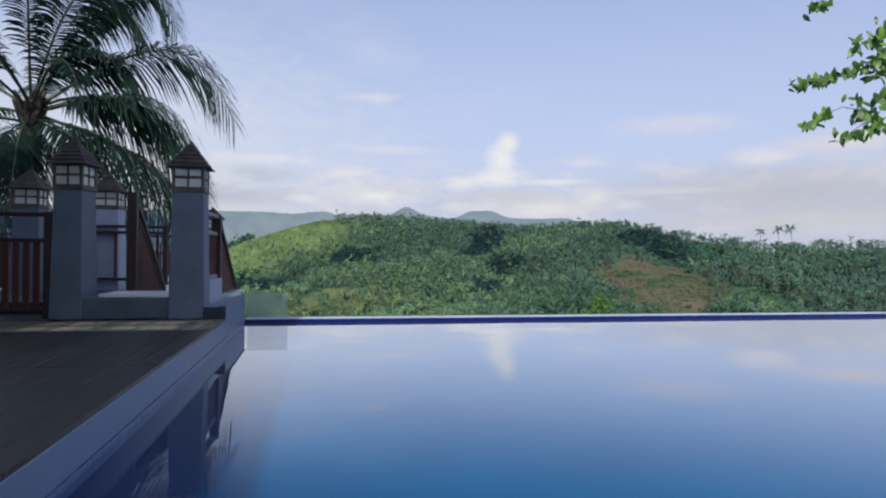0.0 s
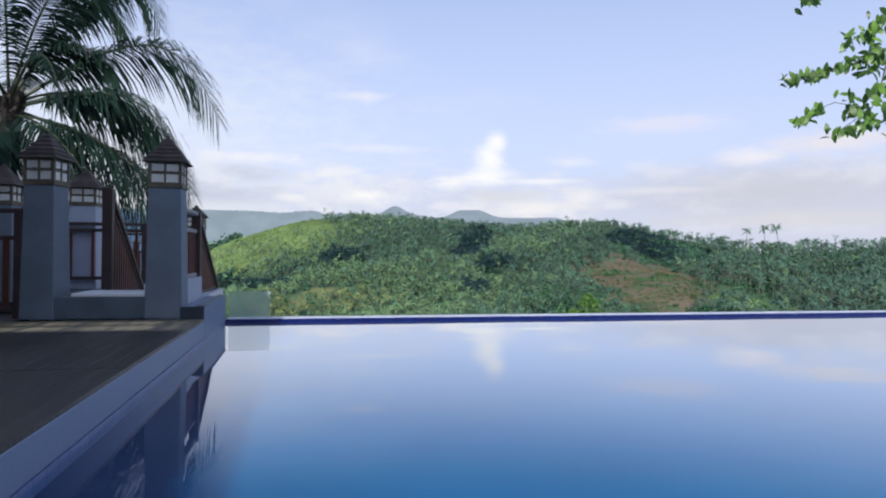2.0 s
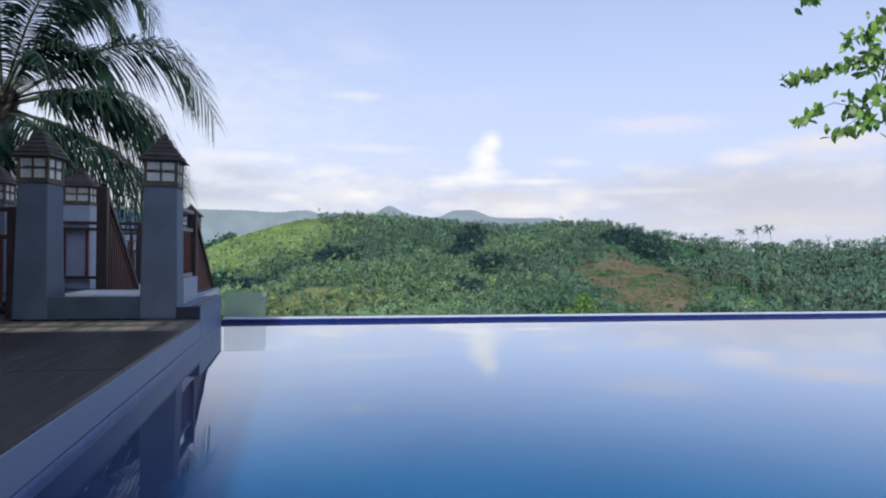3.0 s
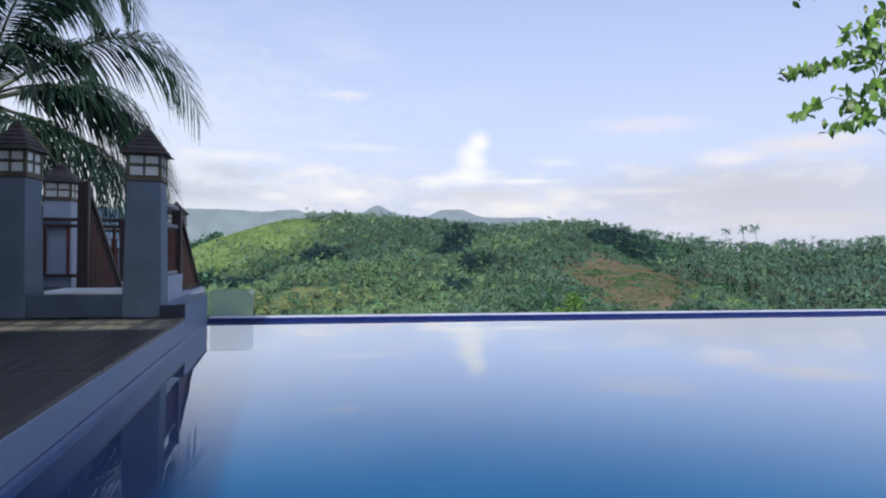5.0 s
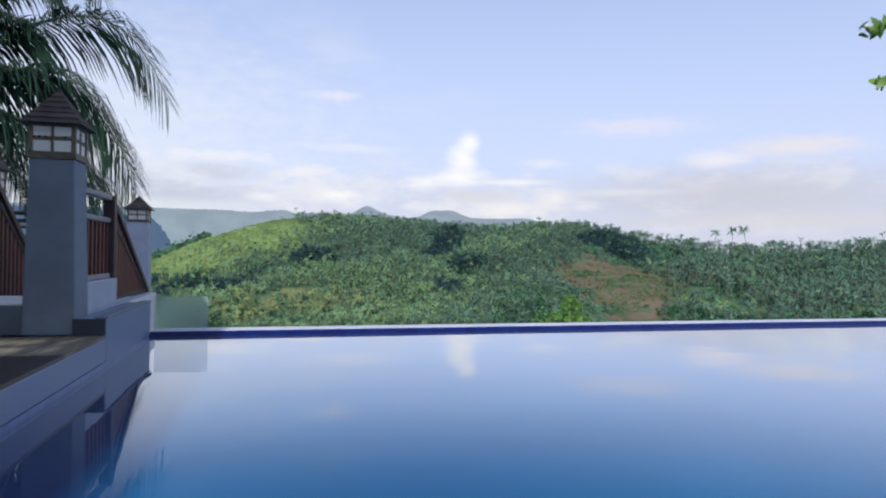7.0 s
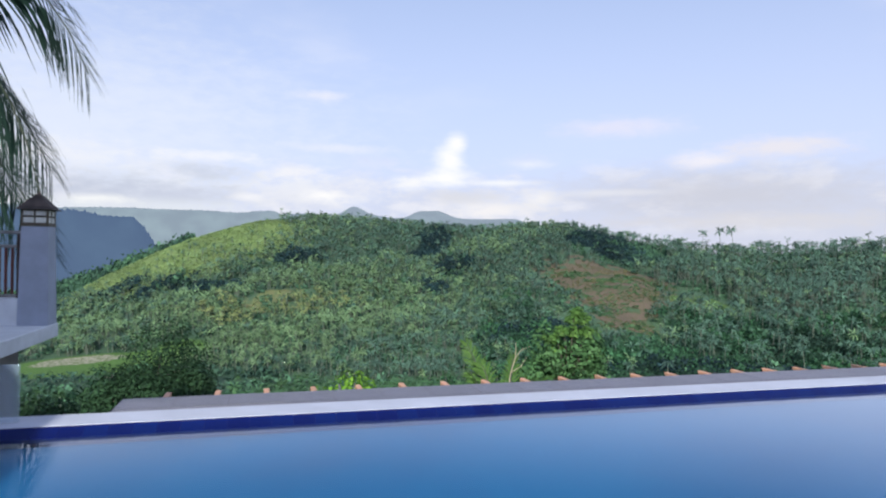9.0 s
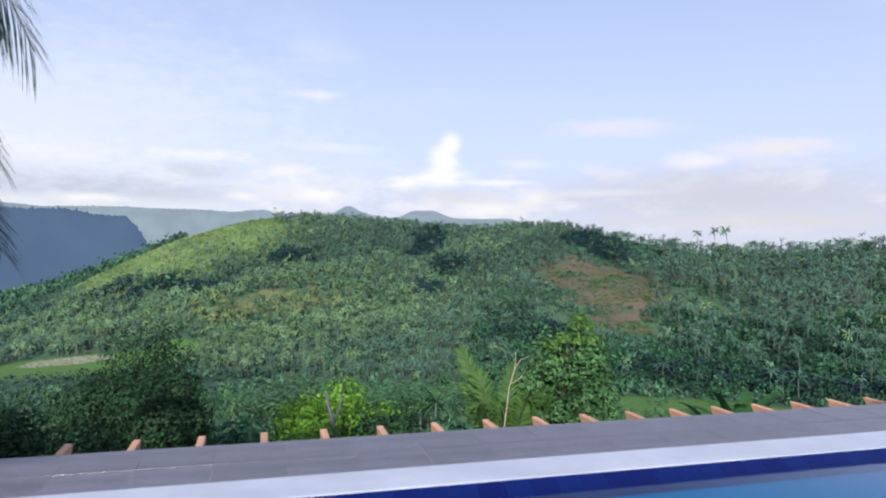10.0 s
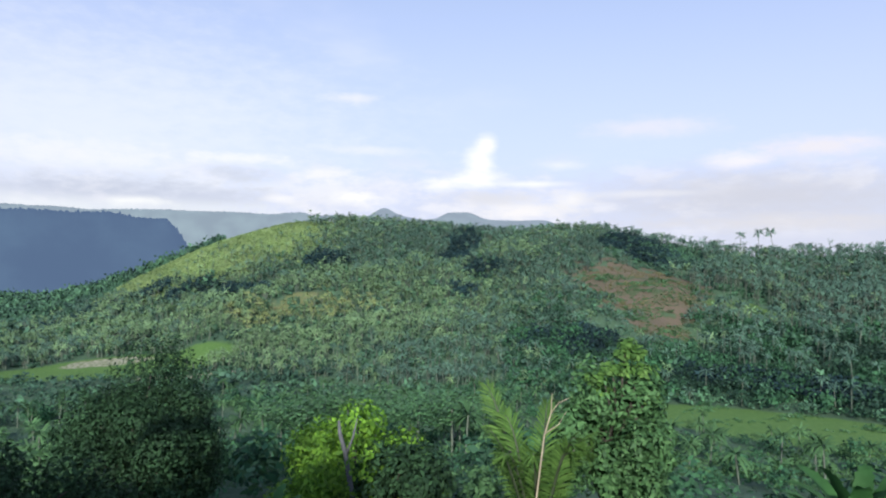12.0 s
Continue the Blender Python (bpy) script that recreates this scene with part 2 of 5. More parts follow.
M_GROUT = material("pale_grout", (0.20, 0.19, 0.235), 0.8, vary=0.2)
M_JOIST = material("orange_hardwood", (0.60, 0.32, 0.21), 0.6, vary=0.2, scale=4, fine=50, bump=0.2, stretch=(1, 0.2, 1), piece=0.15)
M_STONE = material("retaining_render", (0.20, 0.19, 0.18), 0.85, vary=0.25, scale=1.2, fine=20, bump=0.3)
M_ROOF = material("dark_roof_sheet", (0.032, 0.027, 0.036), 0.55, vary=0.3, scale=2, fine=20, bump=0.2)
M_RUST = material("rusty_roof_sheet", (0.085, 0.045, 0.045), 0.65, vary=0.35, scale=1.5, fine=20, bump=0.2)
M_BARK = material("bark", (0.065, 0.058, 0.048), 0.9, vary=0.35, scale=3, fine=25, bump=0.5)
M_GREYBARK = material("grey_dead_bark", (0.10, 0.105, 0.12), 0.9, vary=0.3, scale=3, fine=25, bump=0.4)
M_DEADWOOD = material("bleached_dead_wood", (0.36, 0.31, 0.23), 0.85, vary=0.25, scale=6, fine=30, bump=0.3)
M_PALMBARK = material("palm_bark", (0.055, 0.045, 0.04), 0.9, vary=0.35, scale=3, fine=25, bump=0.5)
M_PALM = material("coconut_leaf", (0.016, 0.038, 0.031), 0.45, spec=0.24, vary=0.35, scale=0.8, fine=14, bump=0.0, island=0.25, sheer=0.22)
M_RACHIS = material("frond_stalk", (0.045, 0.060, 0.036), 0.5, vary=0.25, scale=3, fine=20, bump=0.0)
M_LEAF_DARK = material("dark_leaf", (0.026, 0.061, 0.030), 0.75, spec=0.15, vary=0.35, scale=0.5, fine=4, bump=0.0, island=0.45, sheer=0.15)
M_LEAF_LIME = material("lime_leaf", (0.135, 0.285, 0.034), 0.65, spec=0.3, vary=0.4, scale=0.6, fine=4, bump=0.0, island=0.5, sheer=0.35)
M_LEAF_MID = material("green_leaf", (0.075, 0.165, 0.036), 0.65, spec=0.3, vary=0.3, scale=0.5, fine=4, bump=0.0, island=0.45, sheer=0.2)
# valley leaf leans to blue, haze put into its colour
M_VALLEY = material("valley_tree_leaf", (0.037, 0.088, 0.068), 0.7, spec=0.2, vary=0.45, scale=0.045, tint=(0.050, 0.148, 0.070), fine=0.5, bump=0.0, island=0.5, sheer=0.15)
M_VALLEY_LIGHT = material("valley_bush_leaf", (0.066, 0.145, 0.062), 0.7, spec=0.2, vary=0.35, scale=0.05, fine=0.5, bump=0.0, island=0.4, sheer=0.15)
M_LEAF_SHADY = material("shaded_green_leaf", (0.062, 0.145, 0.056), 0.65, spec=0.25, vary=0.3, scale=0.5, fine=4, bump=0.0, island=0.45, sheer=0.15)
M_LEAF_NEAR = material("glossy_leaf", (0.085, 0.18, 0.030), 0.4, vary=0.3, scale=4, fine=20, bump=0.0, island=0.65, sheer=0.3)
M_BANANA = material("banana_leaf", (0.038, 0.115, 0.034), 0.6, spec=0.25, vary=0.3, scale=1.2, fine=12, bump=0.0, island=0.3, sheer=0.25)
# grove and woods leaves blued to put the haze into their colour
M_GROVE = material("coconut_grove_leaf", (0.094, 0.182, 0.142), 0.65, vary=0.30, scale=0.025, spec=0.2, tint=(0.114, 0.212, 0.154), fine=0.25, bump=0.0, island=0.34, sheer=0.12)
M_WOODS = material("broadleaf_woods", (0.060, 0.130, 0.108), 0.7, spec=0.2, vary=0.45, scale=0.035, tint=(0.082, 0.186, 0.105), fine=0.4, bump=0.0, island=0.5, sheer=0.1)
M_GROVE_WARM = material("yellowing_grove_leaf", (0.228, 0.276, 0.115), 0.65, vary=0.25, scale=0.04, fine=0.3, bump=0.0, island=0.3, sheer=0.12, spec=0.2)
# darker blue-grey than the pillars, for the sill block alone
M_SILL = material("dark_sill_blue", (0.090, 0.118, 0.150), 0.7, vary=0.2, scale=2.5, fine=40, bump=0.12)
# white paint of pillars and plinth, greyed and blued to put shade in
M_SHADED_WHITE = material("shaded_white_paint", (0.37, 0.41, 0.52), 0.6, vary=0.10, scale=3.0, fine=40, bump=0.06)
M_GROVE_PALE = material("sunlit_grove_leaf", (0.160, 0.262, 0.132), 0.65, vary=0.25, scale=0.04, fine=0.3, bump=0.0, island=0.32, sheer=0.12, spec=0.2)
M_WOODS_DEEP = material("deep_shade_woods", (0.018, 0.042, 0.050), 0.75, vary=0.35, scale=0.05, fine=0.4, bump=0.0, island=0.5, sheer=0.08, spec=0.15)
M_TRUNKS = material("pale_palm_trunk", (0.125, 0.155, 0.125), 0.85, vary=0.2, scale=0.3, fine=3, bump=0.0)


# ---- building blocks ----
def part(name, bm, mat, parent=None, label="", smooth=False):
    """Links a bmesh as one mesh object, under a thing or a part."""
    me = bpy.data.meshes.new(name)
    bm.to_mesh(me)
    bm.free()
    return mesh_part(name, me, mat, parent, label, smooth)


def mesh_part(name, me, mat, parent=None, label="", smooth=False):
    if not me.materials:
        me.materials.append(mat)
        if smooth:
            me.shade_smooth()
    ob = new(name, me)
    if parent:
        ob.parent = parent
    if label:
        tagged(ob, label)
    return ob


def thing(name, label, category, place=(0, 0, 0), turn=0.0, group="", kind=""):
    ob = tagged(new(name), label, category, group, kind)
    ob.empty_display_size = 0.2
    ob.matrix_world = pose(*place, 0, 0, turn)
    return ob


def add_box(bm, lo, hi, bevel=0.0, turn=None):
    """A box from corner to corner, its edges rounded by bevel."""
    lo, hi = Vector(lo), Vector(hi)
    mid, size = (lo + hi) / 2, hi - lo
    made = bmesh.ops.create_cube(bm, size=1.0, matrix=(turn or Matrix()) @ Matrix.Translation(mid) @ Matrix.Diagonal((*size, 1)))
    if bevel:
        edges = list({e for v in made["verts"] for e in v.link_edges})
        bmesh.ops.bevel(bm, geom=edges, offset=bevel, segments=2, affect="EDGES", profile=0.5)


def box(lo, hi, bevel=0.0, turn=None):
    bm = bmesh.new()
    add_box(bm, lo, hi, bevel, turn)
    return bm


def taper(bm, w0, w1, z0, z1, bevel=0.012, at=(0, 0)):
    """A four-sided shaft that narrows from width w0 at z0 to w1 at z1."""
    rings = []
    for w, z in ((w0, z0), (w1, z1)):
        rings.append([bm.verts.new((at[0] + sx * w / 2, at[1] + sy * w / 2, z)) for sx, sy in ((-1, -1), (1, -1), (1, 1), (-1, 1))])
    bm.faces.new(rings[0][::-1])
    bm.faces.new(rings[1])
    for i in range(4):
        bm.faces.new((rings[0][i], rings[0][(i + 1) % 4], rings[1][(i + 1) % 4], rings[1][i]))
    if bevel:
        bmesh.ops.bevel(bm, geom=list(bm.edges), offset=bevel, segments=2, affect="EDGES", profile=0.5)


def beam(bm, a, b, w, h, bevel=0.006):
    """A squared timber from a to b."""
    a, b = Vector(a), Vector(b)
    way = b - a
    turn = way.to_track_quat("X", "Z").to_matrix().to_4x4()
    add_box(bm, (0, -w / 2, -h / 2), (way.length, w / 2, h / 2), bevel, Matrix.Translation(a) @ turn)


def tube(bm, points, radii, sides=8):
    """A round limb along points."""
    points = [Vector(p) for p in points]
    rings = []
    for i, (p, r) in enumerate(zip(points, radii)):
        way = (points[min(i + 1, len(points) - 1)] - points[max(i - 1, 0)]).normalized()
        q = way.to_track_quat("Z", "X")
        rings.append([bm.verts.new(p + q @ Vector((math.cos(k * math.tau / sides) * r, math.sin(k * math.tau / sides) * r, 0))) for k in range(sides)])
    for a, b in zip(rings, rings[1:]):
        for k in range(sides):
            bm.faces.new((a[k], a[(k + 1) % sides], b[(k + 1) % sides], b[k]))
    bm.faces.new(rings[0][::-1])
    bm.faces.new(rings[-1])


def mesh_from(name, verts, faces):
    """A mesh from an array of vertices and an array of quads."""
    me = bpy.data.meshes.new(name)
    me.vertices.add(len(verts))
    me.vertices.foreach_set("co", np.asarray(verts, np.float32).ravel())
    faces = np.asarray(faces, np.int32)
    me.loops.add(faces.size)
    me.loops.foreach_set("vertex_index", faces.ravel())
    me.polygons.add(len(faces))
    me.polygons.foreach_set("loop_start", np.arange(0, faces.size, faces.shape[1], dtype=np.int32))
    me.polygons.foreach_set("loop_total", np.full(len(faces), faces.shape[1], np.int32))
    me.update(calc_edges=True)
    me.validate()
    return me


# ---- land ----
HUB = (3.0, -3.0)


def s_curve(t):
    t = np.clip(t, 0, 1)
    return t * t * (3 - 2 * t)


def polar(x, y):
    dx, dy = np.asarray(x, float) - HUB[0], np.asarray(y, float) - HUB[1]
    return np.hypot(dx, dy), np.degrees(np.arctan2(dx, dy))


def waves(x, y, size, seed):
    """Smooth rolling relief, about -1 to 1."""
    g = np.random.default_rng(seed)
    out = 0
    for k in range(5):
        a, p, f = g.uniform(0, math.tau), g.uniform(0, math.tau), (1 + 0.6 * k) / size
        out = out + np.sin((x * np.cos(a) + y * np.sin(a)) * f * math.tau + p) / (1 + 0.7 * k)
    return out / 2.2


def height(x, y):
    """The lie of the land: a slope below the pool, a flat valley floor, and a long wooded ridge across it."""
    x, y = np.asarray(x, float), np.asarray(y, float)
    d, b = polar(x, y)
    near = -4.6 - 0.235 * np.clip(d - 4, 0, 150)
    valley = -40.0
    ground = np.maximum(near, valley)
    crest = -44 + 68 * s_curve((b + 23) / 24) - 6 * s_curve((b - 2) / 14) - 20 * s_curve((b - 22) / 16) + 4 * s_curve((b - 42) / 8) + 4.6 * np.exp(-((b - 28.5) / 6.5) ** 2)
    crest = crest + waves(x, y, 150, 3) * 1.6
    foot = 205 + 50 * s_curve((12 - b) / 30)
    t = np.clip((d - foot) / (455 - foot), 0, 1)
    rise = t * (1 - 0.25 * t * (1 - t)) ** 2
    hill = valley + (crest - valley) * (0.35 * s_curve(t) + 0.65 * rise)
    hill = hill + waves(x, y, 80, 5) * 5.0 * np.sin(np.pi * np.clip(t, 0, 1))
    back = np.clip((d - 500) / 500, 0, 1)
    hill = np.where(d > 455, hill - (hill + 45) * s_curve(back), hill)
    side = s_curve((np.abs(b - 15) - 50) / 30)
    hill = hill * (1 - side) + valley * side
    return np.where(d > foot, np.maximum(hill, valley), ground + 0.0 * x)


def build_ground():
    rings = np.concatenate([np.linspace(0.5, 40, 24), np.geomspace(42, 560, 110), np.geomspace(600, 4600, 22)])
    bearings = np.concatenate([np.linspace(-30, 60, 200), np.linspace(60, 330, 60)[1:-1]])
    dd, bb = np.meshgrid(rings, np.radians(bearings), indexing="ij")
    x, y = HUB[0] + dd * np.sin(bb), HUB[1] + dd * np.cos(bb)
    z = height(x, y)
    verts = np.stack([x, y, z], -1).reshape(-1, 3)
    nr, nb = dd.shape
    i, j = np.meshgrid(np.arange(nr - 1), np.arange(nb), indexing="ij")
    k = (j + 1) % nb
    faces = np.stack([i * nb + j, (i + 1) * nb + j, (i + 1) * nb + k, i * nb + k], -1).reshape(-1, 4)
    faces = faces[:, ::-1]
    # the middle of the disc
    verts = np.vstack([verts, [[HUB[0], HUB[1], -4.6]]])
    hub = len(verts) - 1
    me = mesh_from("ground", verts, faces)
    bm = bmesh.new()
    bm.from_mesh(me)
    bm.verts.ensure_lookup_table()
    for j in range(nb):
        bm.faces.new((bm.verts[hub], bm.verts[(j + 1) % nb], bm.verts[j]))
    bmesh.ops.recalc_face_normals(bm, faces=bm.faces)
    ob = part("ground", bm, ground_material(), smooth=True)
    tagged(ob, "green valley and wooded ridge with a dry brown clearing", "ground", kind="structure")


def along(b, d):
    """The place d metres out at bearing b degrees."""
    return HUB[0] + d * math.sin(radians(b)), HUB[1] + d * math.cos(radians(b))


# bearing, distance, half width, half depth of open patches
CLEARING = (29.0, 338, 33, 48)
LOWER_CLEARING = (30.9, 289, 12, 24)
MEADOW = (-5.5, 425, 68, 60)
WARM = (0.0, 303, 22, 10)
TRACKS = [(-18.5, 318, 26, 6), (-14.2, 272, 16, 4.5), (-9.0, 240, 14, 4)]
GLADE = (36.8, 336, 16, 9)
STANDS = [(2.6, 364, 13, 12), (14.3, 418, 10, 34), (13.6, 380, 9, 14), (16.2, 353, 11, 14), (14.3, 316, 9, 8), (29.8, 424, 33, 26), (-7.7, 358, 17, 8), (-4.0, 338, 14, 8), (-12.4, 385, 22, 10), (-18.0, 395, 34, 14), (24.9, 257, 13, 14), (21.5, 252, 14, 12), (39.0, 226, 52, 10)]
FIELDS = [(-14, 262, 46, 16), (43, 187, 52, 18), (27, 88, 11, 5), (40, 100, 14, 7), (34, 124, 20, 9), (45, 138, 24, 10)]


def in_patch(x, y, patch, grow=1.0):
    b, d, w, h = patch
    cx, cy = along(b, d)
    a = radians(b)
    u = (x - cx) * math.cos(a) - (y - cy) * math.sin(a)
    v = (x - cx) * math.sin(a) + (y - cy) * math.cos(a)
    return (u / (w * grow)) ** 2 + (v / (h * grow)) ** 2


def ground_material():
    m = bpy.data.materials.new("land")
    m.use_nodes = True
    n = Nodes(m.node_tree)
    place = n.add("ShaderNodeTexCoord").outputs["Object"]
    sep = n.add("ShaderNodeSeparateXYZ", Vector=place)
    px, py = sep.outputs[0], sep.outputs[1]
    big, mid, small = n.noise(place, 0.02, 5.0), n.noise(place, 0.12, 4.0), n.noise(place, 0.8, 4.0)
    # ground between the trees lightened and blued for haze
    col = n.mix(n.smooth(mid, 0.35, 0.65), rgb(0.048, 0.092, 0.066), rgb(0.070, 0.125, 0.080))
    col = n.mix(n.math("MULTIPLY", n.smooth(small, 0.4, 0.7), 0.5), col, rgb(0.040, 0.074, 0.030))

    def mask(patch, rag, soft=0.15):
        b, d, w, h = patch
        cx, cy = along(b, d)
        a = radians(b)
        u = n.math("ADD", n.math("MULTIPLY", n.math("SUBTRACT", px, cx), math.cos(a) / w), n.math("MULTIPLY", n.math("SUBTRACT", py, cy), -math.sin(a) / w))
        v = n.math("ADD", n.math("MULTIPLY", n.math("SUBTRACT", px, cx), math.sin(a) / h), n.math("MULTIPLY", n.math("SUBTRACT", py, cy), math.cos(a) / h))
        r = n.math("ADD", n.math("MULTIPLY", u, u), n.math("MULTIPLY", v, v))
        r = n.math("ADD", r, n.math("MULTIPLY", n.math("SUBTRACT", mid, 0.5), rag))
        return n.smooth(r, 1.0 + soft, 1.0 - soft)

    earth = n.mix(n.smooth(small, 0.35, 0.65), rgb(0.130, 0.100, 0.085), rgb(0.108, 0.096, 0.063))
    earth = n.mix(n.smooth(mid, 0.5, 0.62), earth, rgb(0.065, 0.090, 0.048))
    col = n.mix(mask(CLEARING, 4.0), col, earth)
    col = n.mix(mask(LOWER_CLEARING, 4.0), col, earth)
    grass = n.mix(n.smooth(mid, 0.3, 0.7), rgb(0.140, 0.205, 0.075), rgb(0.185, 0.250, 0.098))
    grass = n.mix(n.math("MULTIPLY", n.smooth(small, 0.45, 0.7), 0.5), grass, rgb(0.05, 0.11, 0.025))
    col = n.mix(mask(MEADOW, 2.4, 0.4), col, grass)
    col = n.mix(mask(WARM, 4.0), col, n.mix(n.smooth(small, 0.35, 0.65), rgb(0.165, 0.165, 0.085), rgb(0.10, 0.145, 0.062)))
    col = n.mix(mask(GLADE, 3.0), col, rgb(0.085, 0.15, 0.05))
    for f in FIELDS:
        col = n.mix(mask(f, 0.5), col, n.mix(n.smooth(small, 0.3, 0.7), rgb(0.07, 0.145, 0.04), rgb(0.095, 0.175, 0.05)))
    for f in TRACKS:
        col = n.mix(mask(f, 3.0), col, n.mix(n.smooth(small, 0.4, 0.6), rgb(0.30, 0.29, 0.24), rgb(0.14, 0.17, 0.09)))
    p = n.add("ShaderNodeBsdfPrincipled")
    n.put(p, "Base Color", col)
    n.put(p, "Roughness", 0.9)
    n.put(p, "Specular IOR Level", 0.2)
    b = n.add("ShaderNodeBump", Strength=0.7, Distance=0.6, Height=small)
    n.put(p, "Normal", b.outputs[0])
    out = n.add("ShaderNodeOutputMaterial")
    n.t.links.new(p.outputs[0], out.inputs[0])
    return m


build_ground()


def far_ridge(name, label, b0, b1, d, top, base, rough, seed, mat, humps=(), knots=0.0):
    """A distant range as a long rounded body of hill."""
    g = np.random.default_rng(seed)
    cols, rows = 420, 8
    phases = g.uniform(0, math.tau, 8)
    verts = []
    for i in range(cols + 1):
        t = i / cols
        b = b0 + (b1 - b0) * t
        crest = top + sum(math.sin(t * (5 + 6 * k) * 2.1 + phases[k]) * rough / (1 + 0.5 * k) for k in range(8))
        bump = g.uniform(-0.35, 0.65) * knots + (g.uniform(0.5, 1.4) * knots if g.random() < 0.10 else 0)
        for hb, hw, hh in humps:
            crest += hh * math.exp(-((b - hb) / hw) ** 2)
        crest = base + (crest - base) * min(1, s_curve(t / 0.10), s_curve((1 - t) / 0.10))
        for j in range(rows + 1):
            u = j / rows
            x, y = along(b, d * (0.94 + 0.12 * u))
            knot = bump * math.exp(-((u - 0.5) / 0.10) ** 2)
            verts.append((x, y, knot + base + (crest - base) * math.sin(math.pi * u) ** 0.8 ))
    w = rows + 1
    faces = [(i * w + j, (i + 1) * w + j, (i + 1) * w + j + 1, i * w + j + 1) for i in range(cols) for j in range(rows)]
    me = mesh_from(name, verts, faces)
    ob = mesh_part(name, me, mat, smooth=True)
    tagged(ob, label, "backdrop", kind="structure")


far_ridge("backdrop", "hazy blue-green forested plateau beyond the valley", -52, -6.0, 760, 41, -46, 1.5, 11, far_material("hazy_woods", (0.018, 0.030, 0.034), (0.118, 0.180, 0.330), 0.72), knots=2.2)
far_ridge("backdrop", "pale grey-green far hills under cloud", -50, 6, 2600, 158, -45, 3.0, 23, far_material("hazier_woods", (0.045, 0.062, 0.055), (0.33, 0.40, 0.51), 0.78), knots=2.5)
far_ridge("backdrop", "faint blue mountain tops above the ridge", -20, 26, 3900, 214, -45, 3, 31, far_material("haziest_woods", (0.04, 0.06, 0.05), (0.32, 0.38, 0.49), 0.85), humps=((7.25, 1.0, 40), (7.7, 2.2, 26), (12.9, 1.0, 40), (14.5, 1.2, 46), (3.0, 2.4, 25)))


# ---- woods on the ridge and in the valley ----
def scatter(count, b0, b1, d0, d1, seed):
    g = np.random.default_rng(seed)
    d = np.sqrt(g.uniform(d0 * d0, d1 * d1, count))
    b = g.uniform(b0, b1, count)
    x, y = HUB[0] + d * np.sin(np.radians(b)), HUB[1] + d * np.cos(np.radians(b))
    return g, x, y, d, b


def open_land(x, y, with_meadow=True):
    keep = np.ones(len(x), bool)
    for patch in FIELDS + TRACKS + [GLADE]:
        keep &= in_patch(x, y, patch) > 1.0
    keep &= in_patch(x, y, CLEARING) + 0.5 * waves(x, y, 19, 21) > 1.0
    keep &= in_patch(x, y, LOWER_CLEARING) + 0.8 * waves(x, y, 15, 22) > 0.8
    if with_meadow:
        keep &= np.random.default_rng(3).random(len(x)) < s_curve((in_patch(x, y, MEADOW) - 0.45) / 1.15)
    return keep


def palm_crown(g, fronds=14, segs=3, slim=1.0):
    """A small coconut crown: bent, narrow, two-sided fronds round a point."""
    verts, faces = [np.zeros(3)], []
    for k in range(fronds):
        a = k * 2.39996 + g.uniform(-0.3, 0.3)
        up = g.uniform(-0.1, 1.9)
        length = g.uniform(0.8, 1.15)
        way = np.array([math.cos(a), math.sin(a), 0])
        across = np.array([-math.sin(a), math.cos(a), 0])
        base = len(verts)
        for s in range(1, segs + 1):
            t = s / segs
            p = way * length * (t * (0.95 - 0.15 * t)) + np.array([0, 0, length * (up * 0.75 * t - 0.70 * t * t)])
            w = slim * length * ((0, 0.10, 0.10, 0.012)[s] if segs == 3 else (0, 0.125, 0.015)[s])
            verts += [p + across * w - np.array([0, 0, w * 0.9]), p, p - across * w - np.array([0, 0, w * 0.9])]
        # every frond starts at the one middle point
        faces.append((0, base, base + 1, base + 2))
        for s in range(segs - 1):
            o = base + 3 * s
            faces += [(o, o + 3, o + 4, o + 1), (o + 1, o + 4, o + 5, o + 2)]
    return np.array(verts), np.array(faces)


def leaf_cloud(g, count, leaf):
    """A broadleaf crown: many small leaf sprays in several overlapping clumps inside an uneven dome."""
    lobes = g.normal(0, 0.42, (9, 3))
    lobes[:, 2] = np.abs(lobes[:, 2]) * 0.7 + 0.1
    size = g.uniform(0.28, 0.5, 9)
    which = g.integers(0, 9, count)
    way = g.normal(0, 1, (count, 3))
    way /= np.linalg.norm(way, axis=1)[:, None]
    p = lobes[which] + way * (size[which] * g.uniform(0.75, 1.05, count))[:, None]
    n = way + g.normal(0, 0.5, (count, 3))
    n /= np.linalg.norm(n, axis=1)[:, None]
    u = np.cross(n, g.normal(0, 1, (count, 3)))
    u /= np.linalg.norm(u, axis=1)[:, None]
    v = np.cross(n, u)
    s = (leaf * g.uniform(0.6, 1.3, count))[:, None]
    verts = np.stack([p - u * s, p - v * s * 0.6, p + u * s, p + v * s * 0.6], 1).reshape(-1, 3)
    return verts, np.arange(count * 4).reshape(-1, 4)


